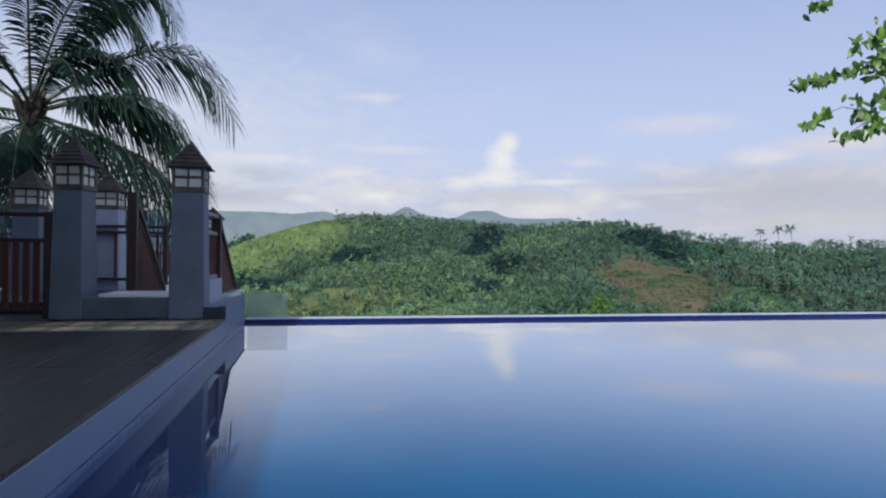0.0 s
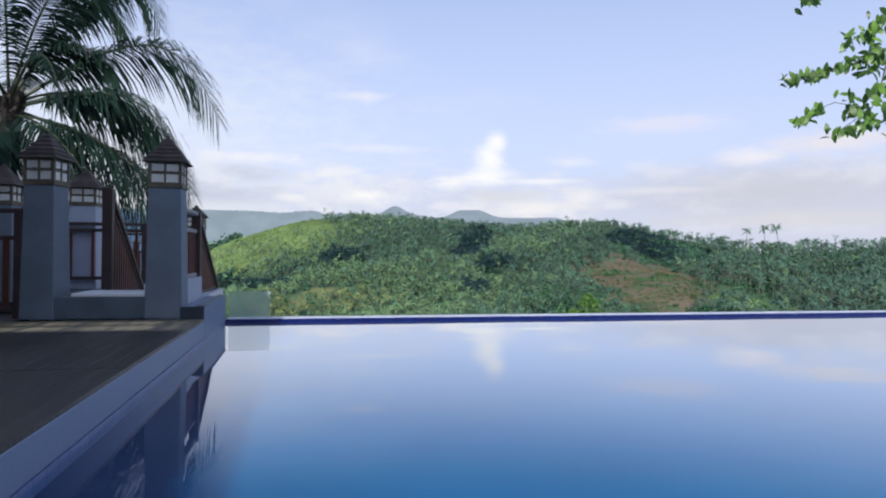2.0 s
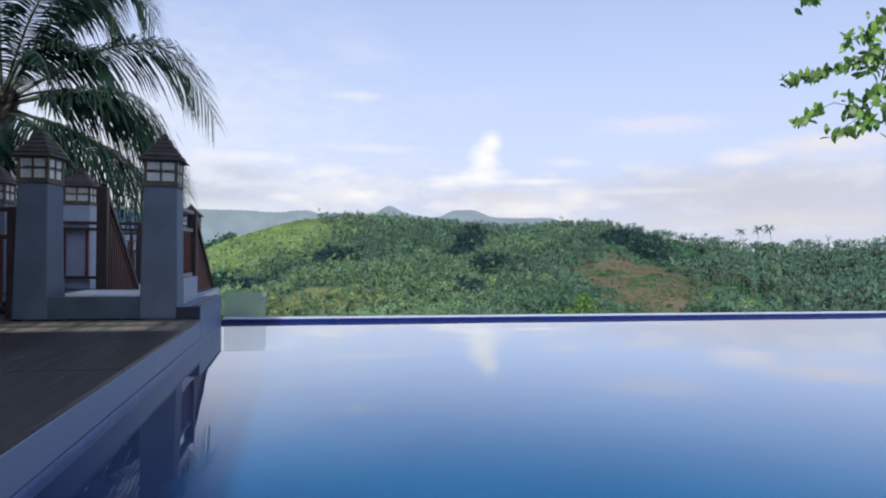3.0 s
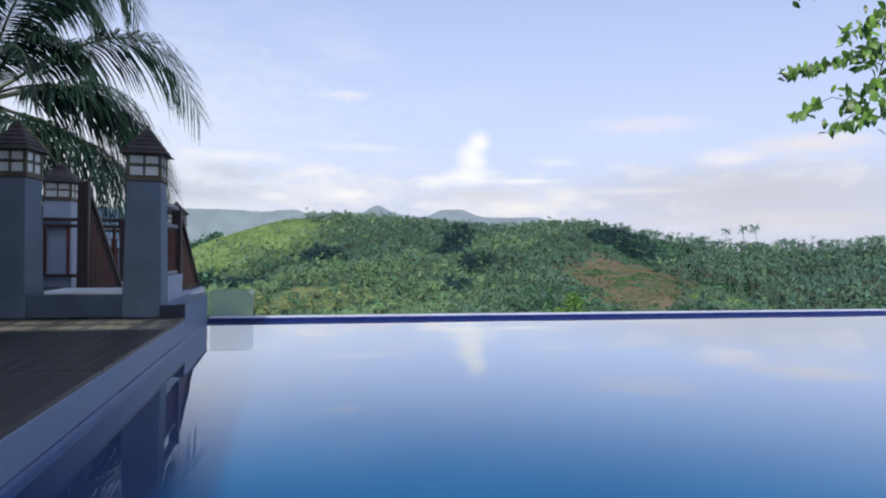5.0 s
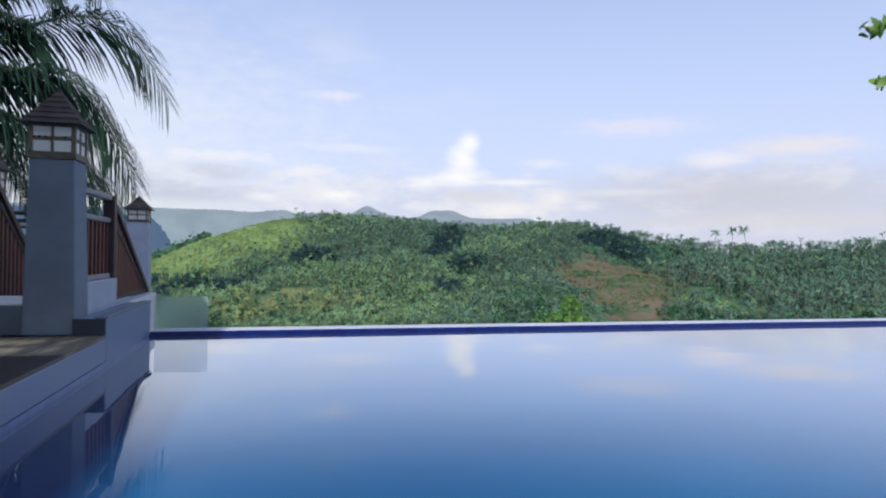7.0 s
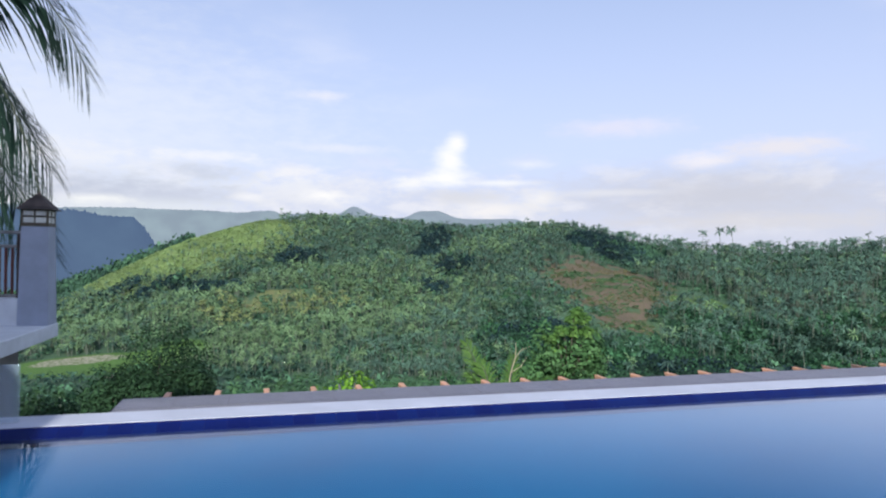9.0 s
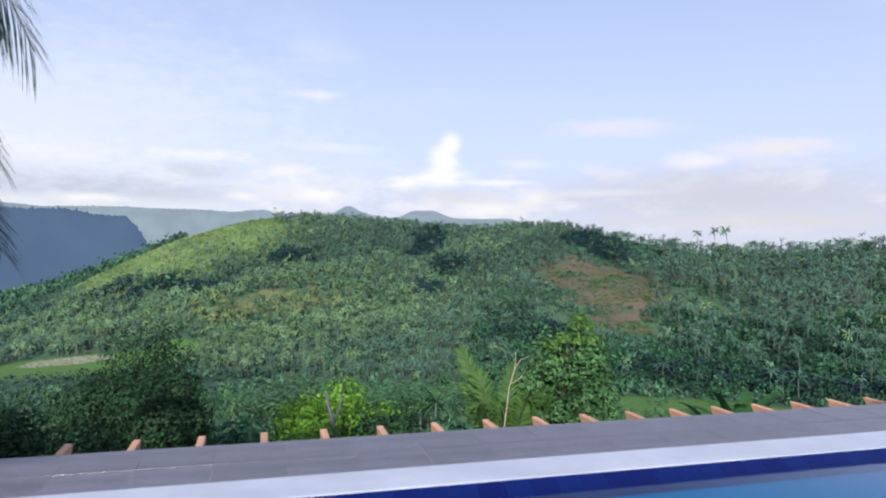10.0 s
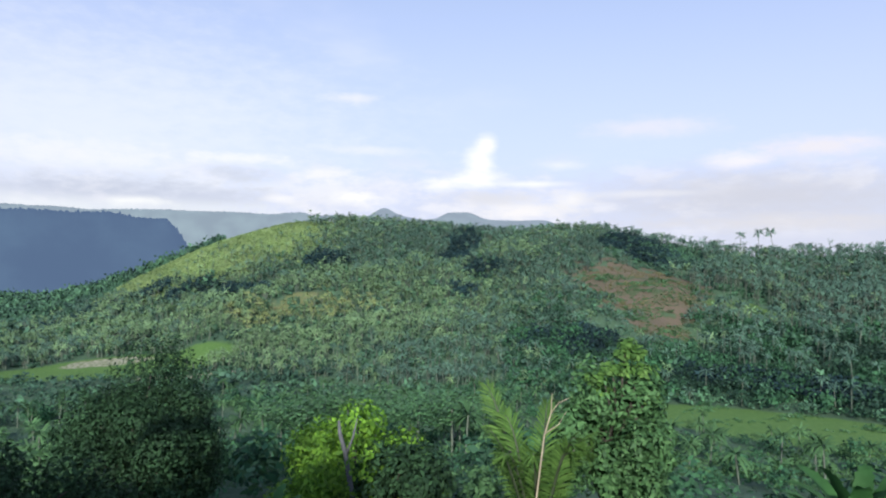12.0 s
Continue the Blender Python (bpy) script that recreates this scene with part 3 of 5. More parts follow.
def planted(templates, x, y, z, scale, g, squash=1.0):
    """Joins turned and scaled copies of the templates, one at each place."""
    vs, fs, n = [], [], 0
    pick = g.integers(0, len(templates), len(x))
    turn = g.uniform(0, math.tau, len(x))
    for k, (tv, tf) in enumerate(templates):
        at = np.where(pick == k)[0]
        if not len(at):
            continue
        c, s = np.cos(turn[at])[:, None], np.sin(turn[at])[:, None]
        px, py, pz = tv[:, 0][None], tv[:, 1][None], tv[:, 2][None]
        sc = scale[at][:, None]
        v = np.stack([(px * c - py * s) * sc + x[at][:, None], (px * s + py * c) * sc + y[at][:, None], pz * sc * squash + z[at][:, None]], -1)
        f = tf[None] + (np.arange(len(at)) * len(tv))[:, None, None] + n
        vs.append(v.reshape(-1, 3))
        fs.append(f.reshape(-1, tf.shape[1]))
        n += v.shape[0] * v.shape[1]
    return np.concatenate(vs), np.concatenate(fs)


def trunks(x, y, z0, z1, r, g):
    tv = np.array([(math.cos(a), math.sin(a), h) for h in (0, 1) for a in (0, math.tau / 3, 2 * math.tau / 3)])
    tf = np.array([(0, 1, 4, 3), (1, 2, 5, 4), (2, 0, 3, 5)])
    lean = g.normal(0, 0.06, (len(x), 2)) * (z1 - z0)[:, None]
    px = tv[:, 0][None] * r + x[:, None] + np.where(tv[:, 2] == 0, 1, 0)[None] * lean[:, :1]
    py = tv[:, 1][None] * r + y[:, None] + np.where(tv[:, 2] == 0, 1, 0)[None] * lean[:, 1:]
    pz = np.where(tv[:, 2][None] > 0, z1[:, None], z0[:, None])
    v = np.stack([px, py, pz], -1).reshape(-1, 3)
    f = (tf[None] + (np.arange(len(x)) * 6)[:, None, None]).reshape(-1, 4)
    return v, f


def join(pieces):
    """One array of vertices and one of faces out of several."""
    vs, fs, n = [], [], 0
    for v, f in pieces:
        vs.append(v)
        fs.append(f + n)
        n += len(v)
    return np.concatenate(vs), np.concatenate(fs)


def build_grove():
    g, x, y, d, b = scatter(22000, -27, 57, 206, 472, 7)
    keep = open_land(x, y) & (waves(x, y, 45, 9) > -0.75)
    # few palms in the fold of bushes above the clearing
    keep &= ~((in_patch(x, y, (29.8, 416, 33, 32)) + 0.4 * waves(x, y, 25, 31) < 1) & (g.random(len(x)) < 0.95))
    keep &= d > 207 + 50 * s_curve((12 - b) / 30)
    for stand in STANDS:
        keep &= ~((in_patch(x, y, stand) + 0.4 * waves(x, y, 20, 33) < 1) & (g.random(len(x)) < 0.93))
    keep &= ~((in_patch(x, y, WARM) + 0.5 * waves(x, y, 16, 35) < 1) & (g.random(len(x)) < 0.8))
    keep |= (in_patch(x, y, MEADOW) < 1) & (g.random(len(x)) < 0.10)
    keep &= ~((b < 1) & (d > 425))
    # the foot of the ridge on the far side of the field is mixed woods
    keep &= ~((b > 22) & (d < 300) & (g.random(len(x)) < 0.55))
    keep &= ~((d < 255) & (g.random(len(x)) < 0.35))
    # the far end of the ridge: fewer, larger palms that stand apart over dark undergrowth
    keep &= ~((b > 31) & (g.random(len(x)) < 0.50))
    x, y, d, b = x[keep], y[keep], d[keep], b[keep]
    ground = height(x, y)
    tall = g.uniform(1.8, 5.6, len(x)) + np.where(d > 330, 4.2 * s_curve((b - 30.5) / 5), 0.0) - np.where((b > 24) & (b < 35) & (d > 255) & (d < 330), 2.0, 0.0) + np.where((b > 33) & (d < 320), 3.0, 0.0)
    # the crest is uneven, and the far end of the ridge carries taller, slimmer palms
    tall = tall + np.where((d > 415) & (g.random(len(x)) < 0.12), g.uniform(0.5, 2.2, len(x)), 0.0) + np.where((b > 30) & (d > 310), g.uniform(0, 3.5, len(x)), 0.0)
    size = g.uniform(1.6, 2.7, len(x)) * np.where(b > 31, 1.22, 1.0)
    # paler leaf colour stands in for stronger sun on part of the grove
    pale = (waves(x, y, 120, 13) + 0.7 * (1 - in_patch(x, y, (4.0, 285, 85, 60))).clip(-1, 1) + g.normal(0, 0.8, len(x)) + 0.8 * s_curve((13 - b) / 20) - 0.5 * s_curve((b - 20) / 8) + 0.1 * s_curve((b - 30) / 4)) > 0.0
    warm = (in_patch(x, y, (0.6, 292, 34, 18)) + 0.7 * waves(x, y, 18, 37) < 1) & (g.random(len(x)) < 0.6)
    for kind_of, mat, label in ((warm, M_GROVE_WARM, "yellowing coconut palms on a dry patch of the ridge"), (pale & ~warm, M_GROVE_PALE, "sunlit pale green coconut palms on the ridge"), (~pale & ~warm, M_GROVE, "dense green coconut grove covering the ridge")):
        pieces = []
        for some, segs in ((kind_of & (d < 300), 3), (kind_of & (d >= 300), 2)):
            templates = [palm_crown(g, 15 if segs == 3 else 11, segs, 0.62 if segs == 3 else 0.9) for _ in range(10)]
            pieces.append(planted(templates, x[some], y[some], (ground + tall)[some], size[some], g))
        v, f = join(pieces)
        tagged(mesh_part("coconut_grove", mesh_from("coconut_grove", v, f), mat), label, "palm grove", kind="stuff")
    v, f = trunks(x, y, ground - 0.5, ground + tall, 0.16, g)
    tagged(mesh_part("palm_trunks", mesh_from("palm_trunks", v, f), M_TRUNKS), "pale thin coconut trunks in the grove", "palm trunks", kind="stuff")
    # a few tall palms that stand clear of the skyline
    tx, ty = np.array([along(bb, 440) for bb in (36.7, 37.95, 38.75)]).T
    tz, top = height(tx, ty), np.array([16.6, 17.8, 18.2])
    v, f = planted([palm_crown(g, 26, 3, 0.8) for _ in range(3)], tx, ty, top, np.array([3.9, 4.2, 4.5]), g)
    tagged(mesh_part("skyline_palms", mesh_from("skyline_palms", v, f), M_GROVE), "tall coconut palms standing clear on the skyline", "palm trees", kind="stuff")
    v, f = trunks(tx, ty, tz - 0.5, top, 0.16, g)
    tagged(mesh_part("palm_trunks", mesh_from("palm_trunks", v, f), M_TRUNKS), "thin trunks of the skyline palms", "palm trunks", kind="stuff")


def build_woods():
    # understorey and broadleaf trees on the ridge
    g, x, y, d, b = scatter(7400, -30, 58, 190, 470, 17)
    keep = open_land(x, y)
    x, y = x[keep], y[keep]
    size = g.uniform(1.2, 3.2, len(x)) * np.where(g.random(len(x)) < 0.12, 1.6, 1.0)
    v, f = planted([leaf_cloud(g, 27, 0.24) for _ in range(6)], x, y, height(x, y) + size * 0.2, size, g, 0.9)
    tagged(mesh_part("hillside_woods", mesh_from("hillside_woods", v, f), M_WOODS), "dark green bushes and trees between the palms", "woods", kind="stuff")
    # taller mixed trees at the foot of the ridge
    g, x, y, d, b = scatter(1500, 18, 58, 206, 305, 57)
    keep = open_land(x, y)
    keep &= in_patch(x, y, (28.6, 285, 30, 30)) > 1.0
    x, y = x[keep], y[keep]
    size = g.uniform(1.8, 4.0, len(x))
    v, f = planted([leaf_cloud(g, 66, 0.165) for _ in range(8)], x, y, height(x, y) + size * 0.5, size, g, 1.1)
    tagged(mesh_part("hillside_woods", mesh_from("hillside_woods", v, f), M_VALLEY), "mixed green trees at the foot of the ridge", "woods", kind="stuff")
    # tall dark growth behind and between the palms at the far end of the crest
    g, x, y, d, b = scatter(800, 31, 58, 395, 468, 67)
    size = g.uniform(2.4, 4.2, len(x))
    v, f = planted([leaf_cloud(g, 60, 0.17) for _ in range(6)], x, y, height(x, y) + size * 0.55 + 1.5 * s_curve((b - 31) / 4), size, g, 1.0)
    tagged(mesh_part("hillside_woods", mesh_from("hillside_woods", v, f), M_WOODS), "dark green trees along the far crest", "woods", kind="stuff")
    # dark broadleaf stands in the folds of the ridge, colour deepened for shade
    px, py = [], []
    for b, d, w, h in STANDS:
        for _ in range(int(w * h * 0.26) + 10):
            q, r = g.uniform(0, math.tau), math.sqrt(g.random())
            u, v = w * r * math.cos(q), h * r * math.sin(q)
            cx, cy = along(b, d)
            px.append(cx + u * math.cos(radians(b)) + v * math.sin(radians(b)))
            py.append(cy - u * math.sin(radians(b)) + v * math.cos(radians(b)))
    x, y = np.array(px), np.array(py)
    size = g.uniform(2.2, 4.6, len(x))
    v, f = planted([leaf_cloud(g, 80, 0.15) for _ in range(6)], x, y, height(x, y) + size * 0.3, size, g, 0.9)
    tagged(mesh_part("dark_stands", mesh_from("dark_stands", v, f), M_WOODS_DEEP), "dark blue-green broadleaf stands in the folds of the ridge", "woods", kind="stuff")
    # low scrub over the open slope
    g, x, y, d, b = scatter(13000, -18, 6, 325, 475, 19)
    keep = (in_patch(x, y, MEADOW) < 1.25) & (waves(x, y, 30, 4) > -0.6)
    x, y = x[keep], y[keep]
    size = g.uniform(0.5, 1.5, len(x))
    v, f = planted([leaf_cloud(g, 14, 0.34) for _ in range(6)], x, y, height(x, y), size, g, 0.7)
    tagged(mesh_part("meadow_scrub", mesh_from("meadow_scrub", v, f), M_SCRUB), "light green low scrub on the open slope", "scrub", kind="stuff")
    # thin scrub in the clearing and on the fields
    g, x, y, d, b = scatter(15000, 20, 56, 80, 360, 29)
    inside = ((in_patch(x, y, CLEARING) < 1.15) | (in_patch(x, y, LOWER_CLEARING) < 1.2) | (in_patch(x, y, GLADE) < 1)) & (waves(x, y, 22, 8) > -0.35)
    for field in FIELDS:
        inside |= (in_patch(x, y, field) < 1.1) & (waves(x, y, 14, 2) > 0.35)
    x, y = x[inside], y[inside]
    size = g.uniform(0.35, 1.3, len(x)) * np.where(g.random(len(x)) < 0.10, 2.0, 1.0)
    v, f = planted([leaf_cloud(g, 26, 0.26) for _ in range(6)], x, y, height(x, y), size, g, 0.7)
    tagged(mesh_part("clearing_scrub", mesh_from("clearing_scrub", v, f), M_SCRUB_DEEP), "thin green scrub in the clearing and fields", "scrub", kind="stuff")
    g, x, y, d, b = scatter(4200, 22, 37, 262, 395, 59)
    inside = ((in_patch(x, y, CLEARING) < 1.0) | (in_patch(x, y, LOWER_CLEARING) < 1.1)) & (waves(x, y, 26, 12) > -0.1)
    x, y = x[inside], y[inside]
    v, f = planted([leaf_cloud(g, 22, 0.26) for _ in range(6)], x, y, height(x, y), g.uniform(0.3, 1.0, len(x)), g, 0.8)
    tagged(mesh_part("dry_scrub", mesh_from("dry_scrub", v, f), M_DRY_SCRUB), "dry ochre scrub over the clearing", "scrub", kind="stuff")
    # the woods that run on towards the plateau
    g, x, y, d, b = scatter(2600, -36, -6, 300, 720, 23)
    keep = (d > 470) | (b < -20)
    x, y, d = x[keep], y[keep], d[keep]
    size = g.uniform(3.0, 6.5, len(x))
    v, f = planted([leaf_cloud(g, 34, 0.24) for _ in range(5)], x, y, height(x, y), size, g, 1.2)
    tagged(mesh_part("far_woods", mesh_from("far_woods", v, f), M_WOODS), "distant green woods at the foot of the plateau", "woods", kind="stuff")
    # trees and scrub on the slope below the pool and on the valley floor
    g, x, y, d, b = scatter(1500, -30, 62, 42, 205, 27)
    keep = open_land(x, y) & (waves(x, y, 35, 6) > -0.45)
    x, y, d = x[keep], y[keep], d[keep]
    size = g.uniform(0.9, 2.4, len(x)) * np.where(g.random(len(x)) < 0.3, 1.8, 1.0)
    which = g.random(len(x)) < 0.6
    for some, mat, name in ((which, M_VALLEY, "dark green trees on the valley slope"), (~which, M_VALLEY_LIGHT, "light green scrub and bushes in the valley")):
        v, f = planted([leaf_cloud(g, 170, 0.105) for _ in range(6)], x[some], y[some], height(x, y)[some] + size[some] * 0.3, size[some], g, 0.9)
        tagged(mesh_part("valley_woods", mesh_from("valley_woods", v, f), mat), name, "woods", kind="stuff")
    # young palms among them
    g, x, y, d, b = scatter(360, -30, 60, 75, 205, 37)
    keep = open_land(x, y)
    x, y = x[keep], y[keep]
    tall = g.uniform(1.0, 6.5, len(x))
    z = height(x, y)
    v, f = planted([palm_crown(g, 24, 3, 0.6) for _ in range(6)], x, y, z + tall, g.uniform(1.8, 2.8, len(x)), g)
    tagged(mesh_part("valley_palms", mesh_from("valley_palms", v, f), M_VALLEY_LIGHT), "coconut palms scattered over the valley slope", "palm trees", kind="stuff")
    v, f = trunks(x, y, z - 0.5, z + tall, 0.14, g)
    tagged(mesh_part("palm_trunks", mesh_from("palm_trunks", v, f), M_TRUNKS), "pale trunks of the valley palms", "palm trunks", kind="stuff")
    # broad flat-topped shade trees of a small plantation
    g = np.random.default_rng(47)
    spots = [(b, d) for b in (1.0, 4.0, 7.0, 10.0, 13.0) for d in (78, 92, 106)]
    x, y = np.array([along(b + g.uniform(-1, 1), d + g.uniform(-4, 4)) for b, d in spots]).T
    z = height(x, y)
    v, f = planted([leaf_cloud(g, 1500, 0.045) for _ in range(4)], x, y, z + 5.5, g.uniform(5.0, 6.6, len(x)), g, 0.45)
    tagged(mesh_part("plantation", mesh_from("plantation", v, f), M_SCRUB_DEEP), "flat-topped feathery green plantation trees in the valley", "trees", kind="stuff")
    v, f = trunks(x, y, z - 0.5, z + 6.5, 0.2, g)
    tagged(mesh_part("plantation_trunks", mesh_from("plantation_trunks", v, f), M_TRUNKS), "thin pale trunks of the plantation trees", "tree trunks", kind="stuff")


M_DRY_SCRUB = material("dry_scrub_leaf", (0.145, 0.143, 0.075), 0.7, vary=0.3, scale=0.04, fine=0.4, bump=0.0, island=0.4, sheer=0.12, spec=0.2)
M_SCRUB = material("light_scrub", (0.195, 0.290, 0.110), 0.6, vary=0.3, scale=0.03, fine=0.5, bump=0.0, island=0.4, sheer=0.15)
M_SCRUB_DEEP = material("feathery_leaf", (0.054, 0.138, 0.056), 0.6, vary=0.25, scale=0.06, fine=0.6, bump=0.0, island=0.35, sheer=0.15)
build_grove()
build_woods()


# ---- pool, ledge and walkway ----
POOL_X, POOL_Y = 12.0, -15.0     # far side and near end of the pool; the corner by the stair is the origin


def sheet(lo, hi, z):
    """A level surface."""
    bm = bmesh.new()
    bm.faces.new([bm.verts.new((x, y, z)) for x, y in ((lo[0], lo[1]), (hi[0], lo[1]), (hi[0], hi[1]), (lo[0], hi[1]))])
    return bm


def build_pool():
    water = part("water", sheet((0.0, POOL_Y), (POOL_X, 0.0), 0.036), M_WATER)
    tagged(water, "still blue infinity pool water mirroring the sky", "water", kind="structure")
    basin = part("pool_basin", box((-0.3, POOL_Y - 0.3, -5.0), (POOL_X + 0.3, 0.31, -0.31)), M_STONE)
    tagged(basin, "rendered concrete basin under the pool", "wall", kind="structure")
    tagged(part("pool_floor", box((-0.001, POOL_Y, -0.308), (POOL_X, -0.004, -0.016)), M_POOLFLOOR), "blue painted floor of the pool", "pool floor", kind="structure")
    # dark tiled rim that stands above the water, then the pale overflow ledge
    bm = bmesh.new()
    ends = [[bm.verts.new((x, y, z)) for y, z in ((-0.070, -0.305), (-0.070, 0.028), (0.044, 0.082), (0.044, -0.305))] for x in (0.0, POOL_X)]
    bm.faces.new(ends[0])
    bm.faces.new(ends[1][::-1])
    for k in range(4):
        bm.faces.new((ends[0][k], ends[0][(k + 1) % 4], ends[1][(k + 1) % 4], ends[1][k]))
    bmesh.ops.recalc_face_normals(bm, faces=bm.faces)
    rim = part("pool_rim", bm, M_DARKGROUT)
    tagged(rim, "cobalt blue tiled rim of the infinity edge", "pool edge", kind="structure")
    ledge = part("overflow_ledge", box((0.0, 0.0445, -0.305), (POOL_X, 0.37, 0.09), 0.012), M_LEDGE)
    tagged(ledge, "pale lilac painted overflow ledge beside the pool", "pool edge", kind="structure")
    side = part("pool_rim", box((-0.03, POOL_Y, -0.305), (-0.002, 0.0, 0.062)), M_SIDETILE)
    tagged(side, "pale blue waterline tiles along the deck wall", "pool edge", kind="structure")
    # right side and near end of the pool
    part_side = part("pool_wall", box((POOL_X, POOL_Y - 0.3, -0.3), (POOL_X + 0.4, 0.32, 0.12), 0.015), M_WALL)
    tagged(part_side, "pale painted wall along the pool", "wall", kind="structure")
    tagged(part("terrace", box((-14.0, POOL_Y - 9.0, -5.0), (20.0, POOL_Y - 0.001, 0.10)), M_STONE), "paved terrace at the end of the pool", "terrace", kind="structure")
    tagged(part("planting_bed", box((POOL_X + 0.4, POOL_Y, -5.0), (20.0, 0.8, 0.05)), M_LEAF_DARK), "planted bed beside the pool", "planting bed", kind="structure")
    return rim, side


def glass_screen():
    """A low frosted pane that stands on the ledge at the corner."""
    m = bpy.data.materials.new("frosted_glass")
    m.use_nodes = True
    n = Nodes(m.node_tree)
    place = n.add("ShaderNodeTexCoord").outputs["Object"]
    p = n.add("ShaderNodeBsdfPrincipled", Roughness=0.6, Specular_IOR_Level=0.15)
    n.put(p, "Base Color", n.mix(n.noise(place, 4.0), rgb(0.44, 0.56, 0.74), rgb(0.50, 0.62, 0.78)))
    clear = n.add("ShaderNodeBsdfRefraction", Color=rgb(0.96, 0.98, 0.98), Roughness=0.22, IOR=1.12)
    mx = n.add("ShaderNodeMixShader")
    n.put(mx, "0", 0.16)
    n.t.links.new(clear.outputs[0], mx.inputs[1])
    n.t.links.new(p.outputs[0], mx.inputs[2])
    out = n.add("ShaderNodeOutputMaterial")
    n.t.links.new(mx.outputs[0], out.inputs[0])
    pane = part("glass_screen", box((0.02, 0.18, 0.0905), (0.61, 0.19, 0.48), 0.003), m)
    pane.visible_shadow = False
    tagged(pane, "low grey-green frosted glass screen on the pool ledge", "glass screen")


def build_walkway():
    """The slate walkway below the ledge, on timber joists whose ends stand out over the slope."""
    x0, x1, y0, y1, z = 0.95, 12.4, 0.371, 1.74, -0.10
    bed = part("walkway", box((x0, y0, z - 0.10), (x1, y1, z - 0.0018)), M_GROUT)
    tagged(bed, "slate-paved walkway on timber joists beyond the pool", "walkway", kind="structure")
    slab = bmesh.new()
    add_box(slab, (0.004, 0.004, 0), (0.466, 0.451, 0.012), 0.003)
    me = bpy.data.meshes.new("slate_tile")
    slab.to_mesh(me)
    slab.free()
    me.materials.append(M_SLATE)
    i = 0
    while x0 + 0.47 * (i + 1) < x1 + 0.01:
        for j in range(3):
            t = mesh_part("slate_tile", me, M_SLATE, bed)
            t.location = (x0 + 0.47 * i, y0 + 0.002 + 0.456 * j, z - 0.012 + 0.0015 * math.sin(i * 7.3 + j * 3.1))
        i += 1
    joist = bmesh.new()
    prof = [(0.0, -0.26), (1.20, -0.30), (1.28, -0.25), (1.345, -0.146), (0.0, -0.148)]
    sides = [[joist.verts.new((sx, 0.85 + py, pz)) for py, pz in prof] for sx in (-0.028, 0.028)]
    joist.faces.new(sides[0])
    joist.faces.new(sides[1][::-1])
    for k in range(5):
        joist.faces.new((sides[0][k], sides[1][k], sides[1][(k + 1) % 5], sides[0][(k + 1) % 5]))
    bmesh.ops.recalc_face_normals(joist, faces=joist.faces)
    bmesh.ops.bevel(joist, geom=list(joist.edges), offset=0.006, segments=1, affect="EDGES")
    me = bpy.data.meshes.new("joist")
    joist.to_mesh(me)
    joist.free()
    me.materials.append(M_JOIST)
    first = 4.09 - 0.468 * 6
    for k in range(24):
        j = mesh_part("joist", me, M_JOIST, bed)
        j.location = (first + 0.468 * k, 0.0, 0.0)
    wall = part("retaining_wall", box((0.3, 0.82, -5.2), (12.4, 1.30, -0.36)), M_STONE)
    tagged(wall, "rough retaining wall under the walkway", "wall", kind="structure")


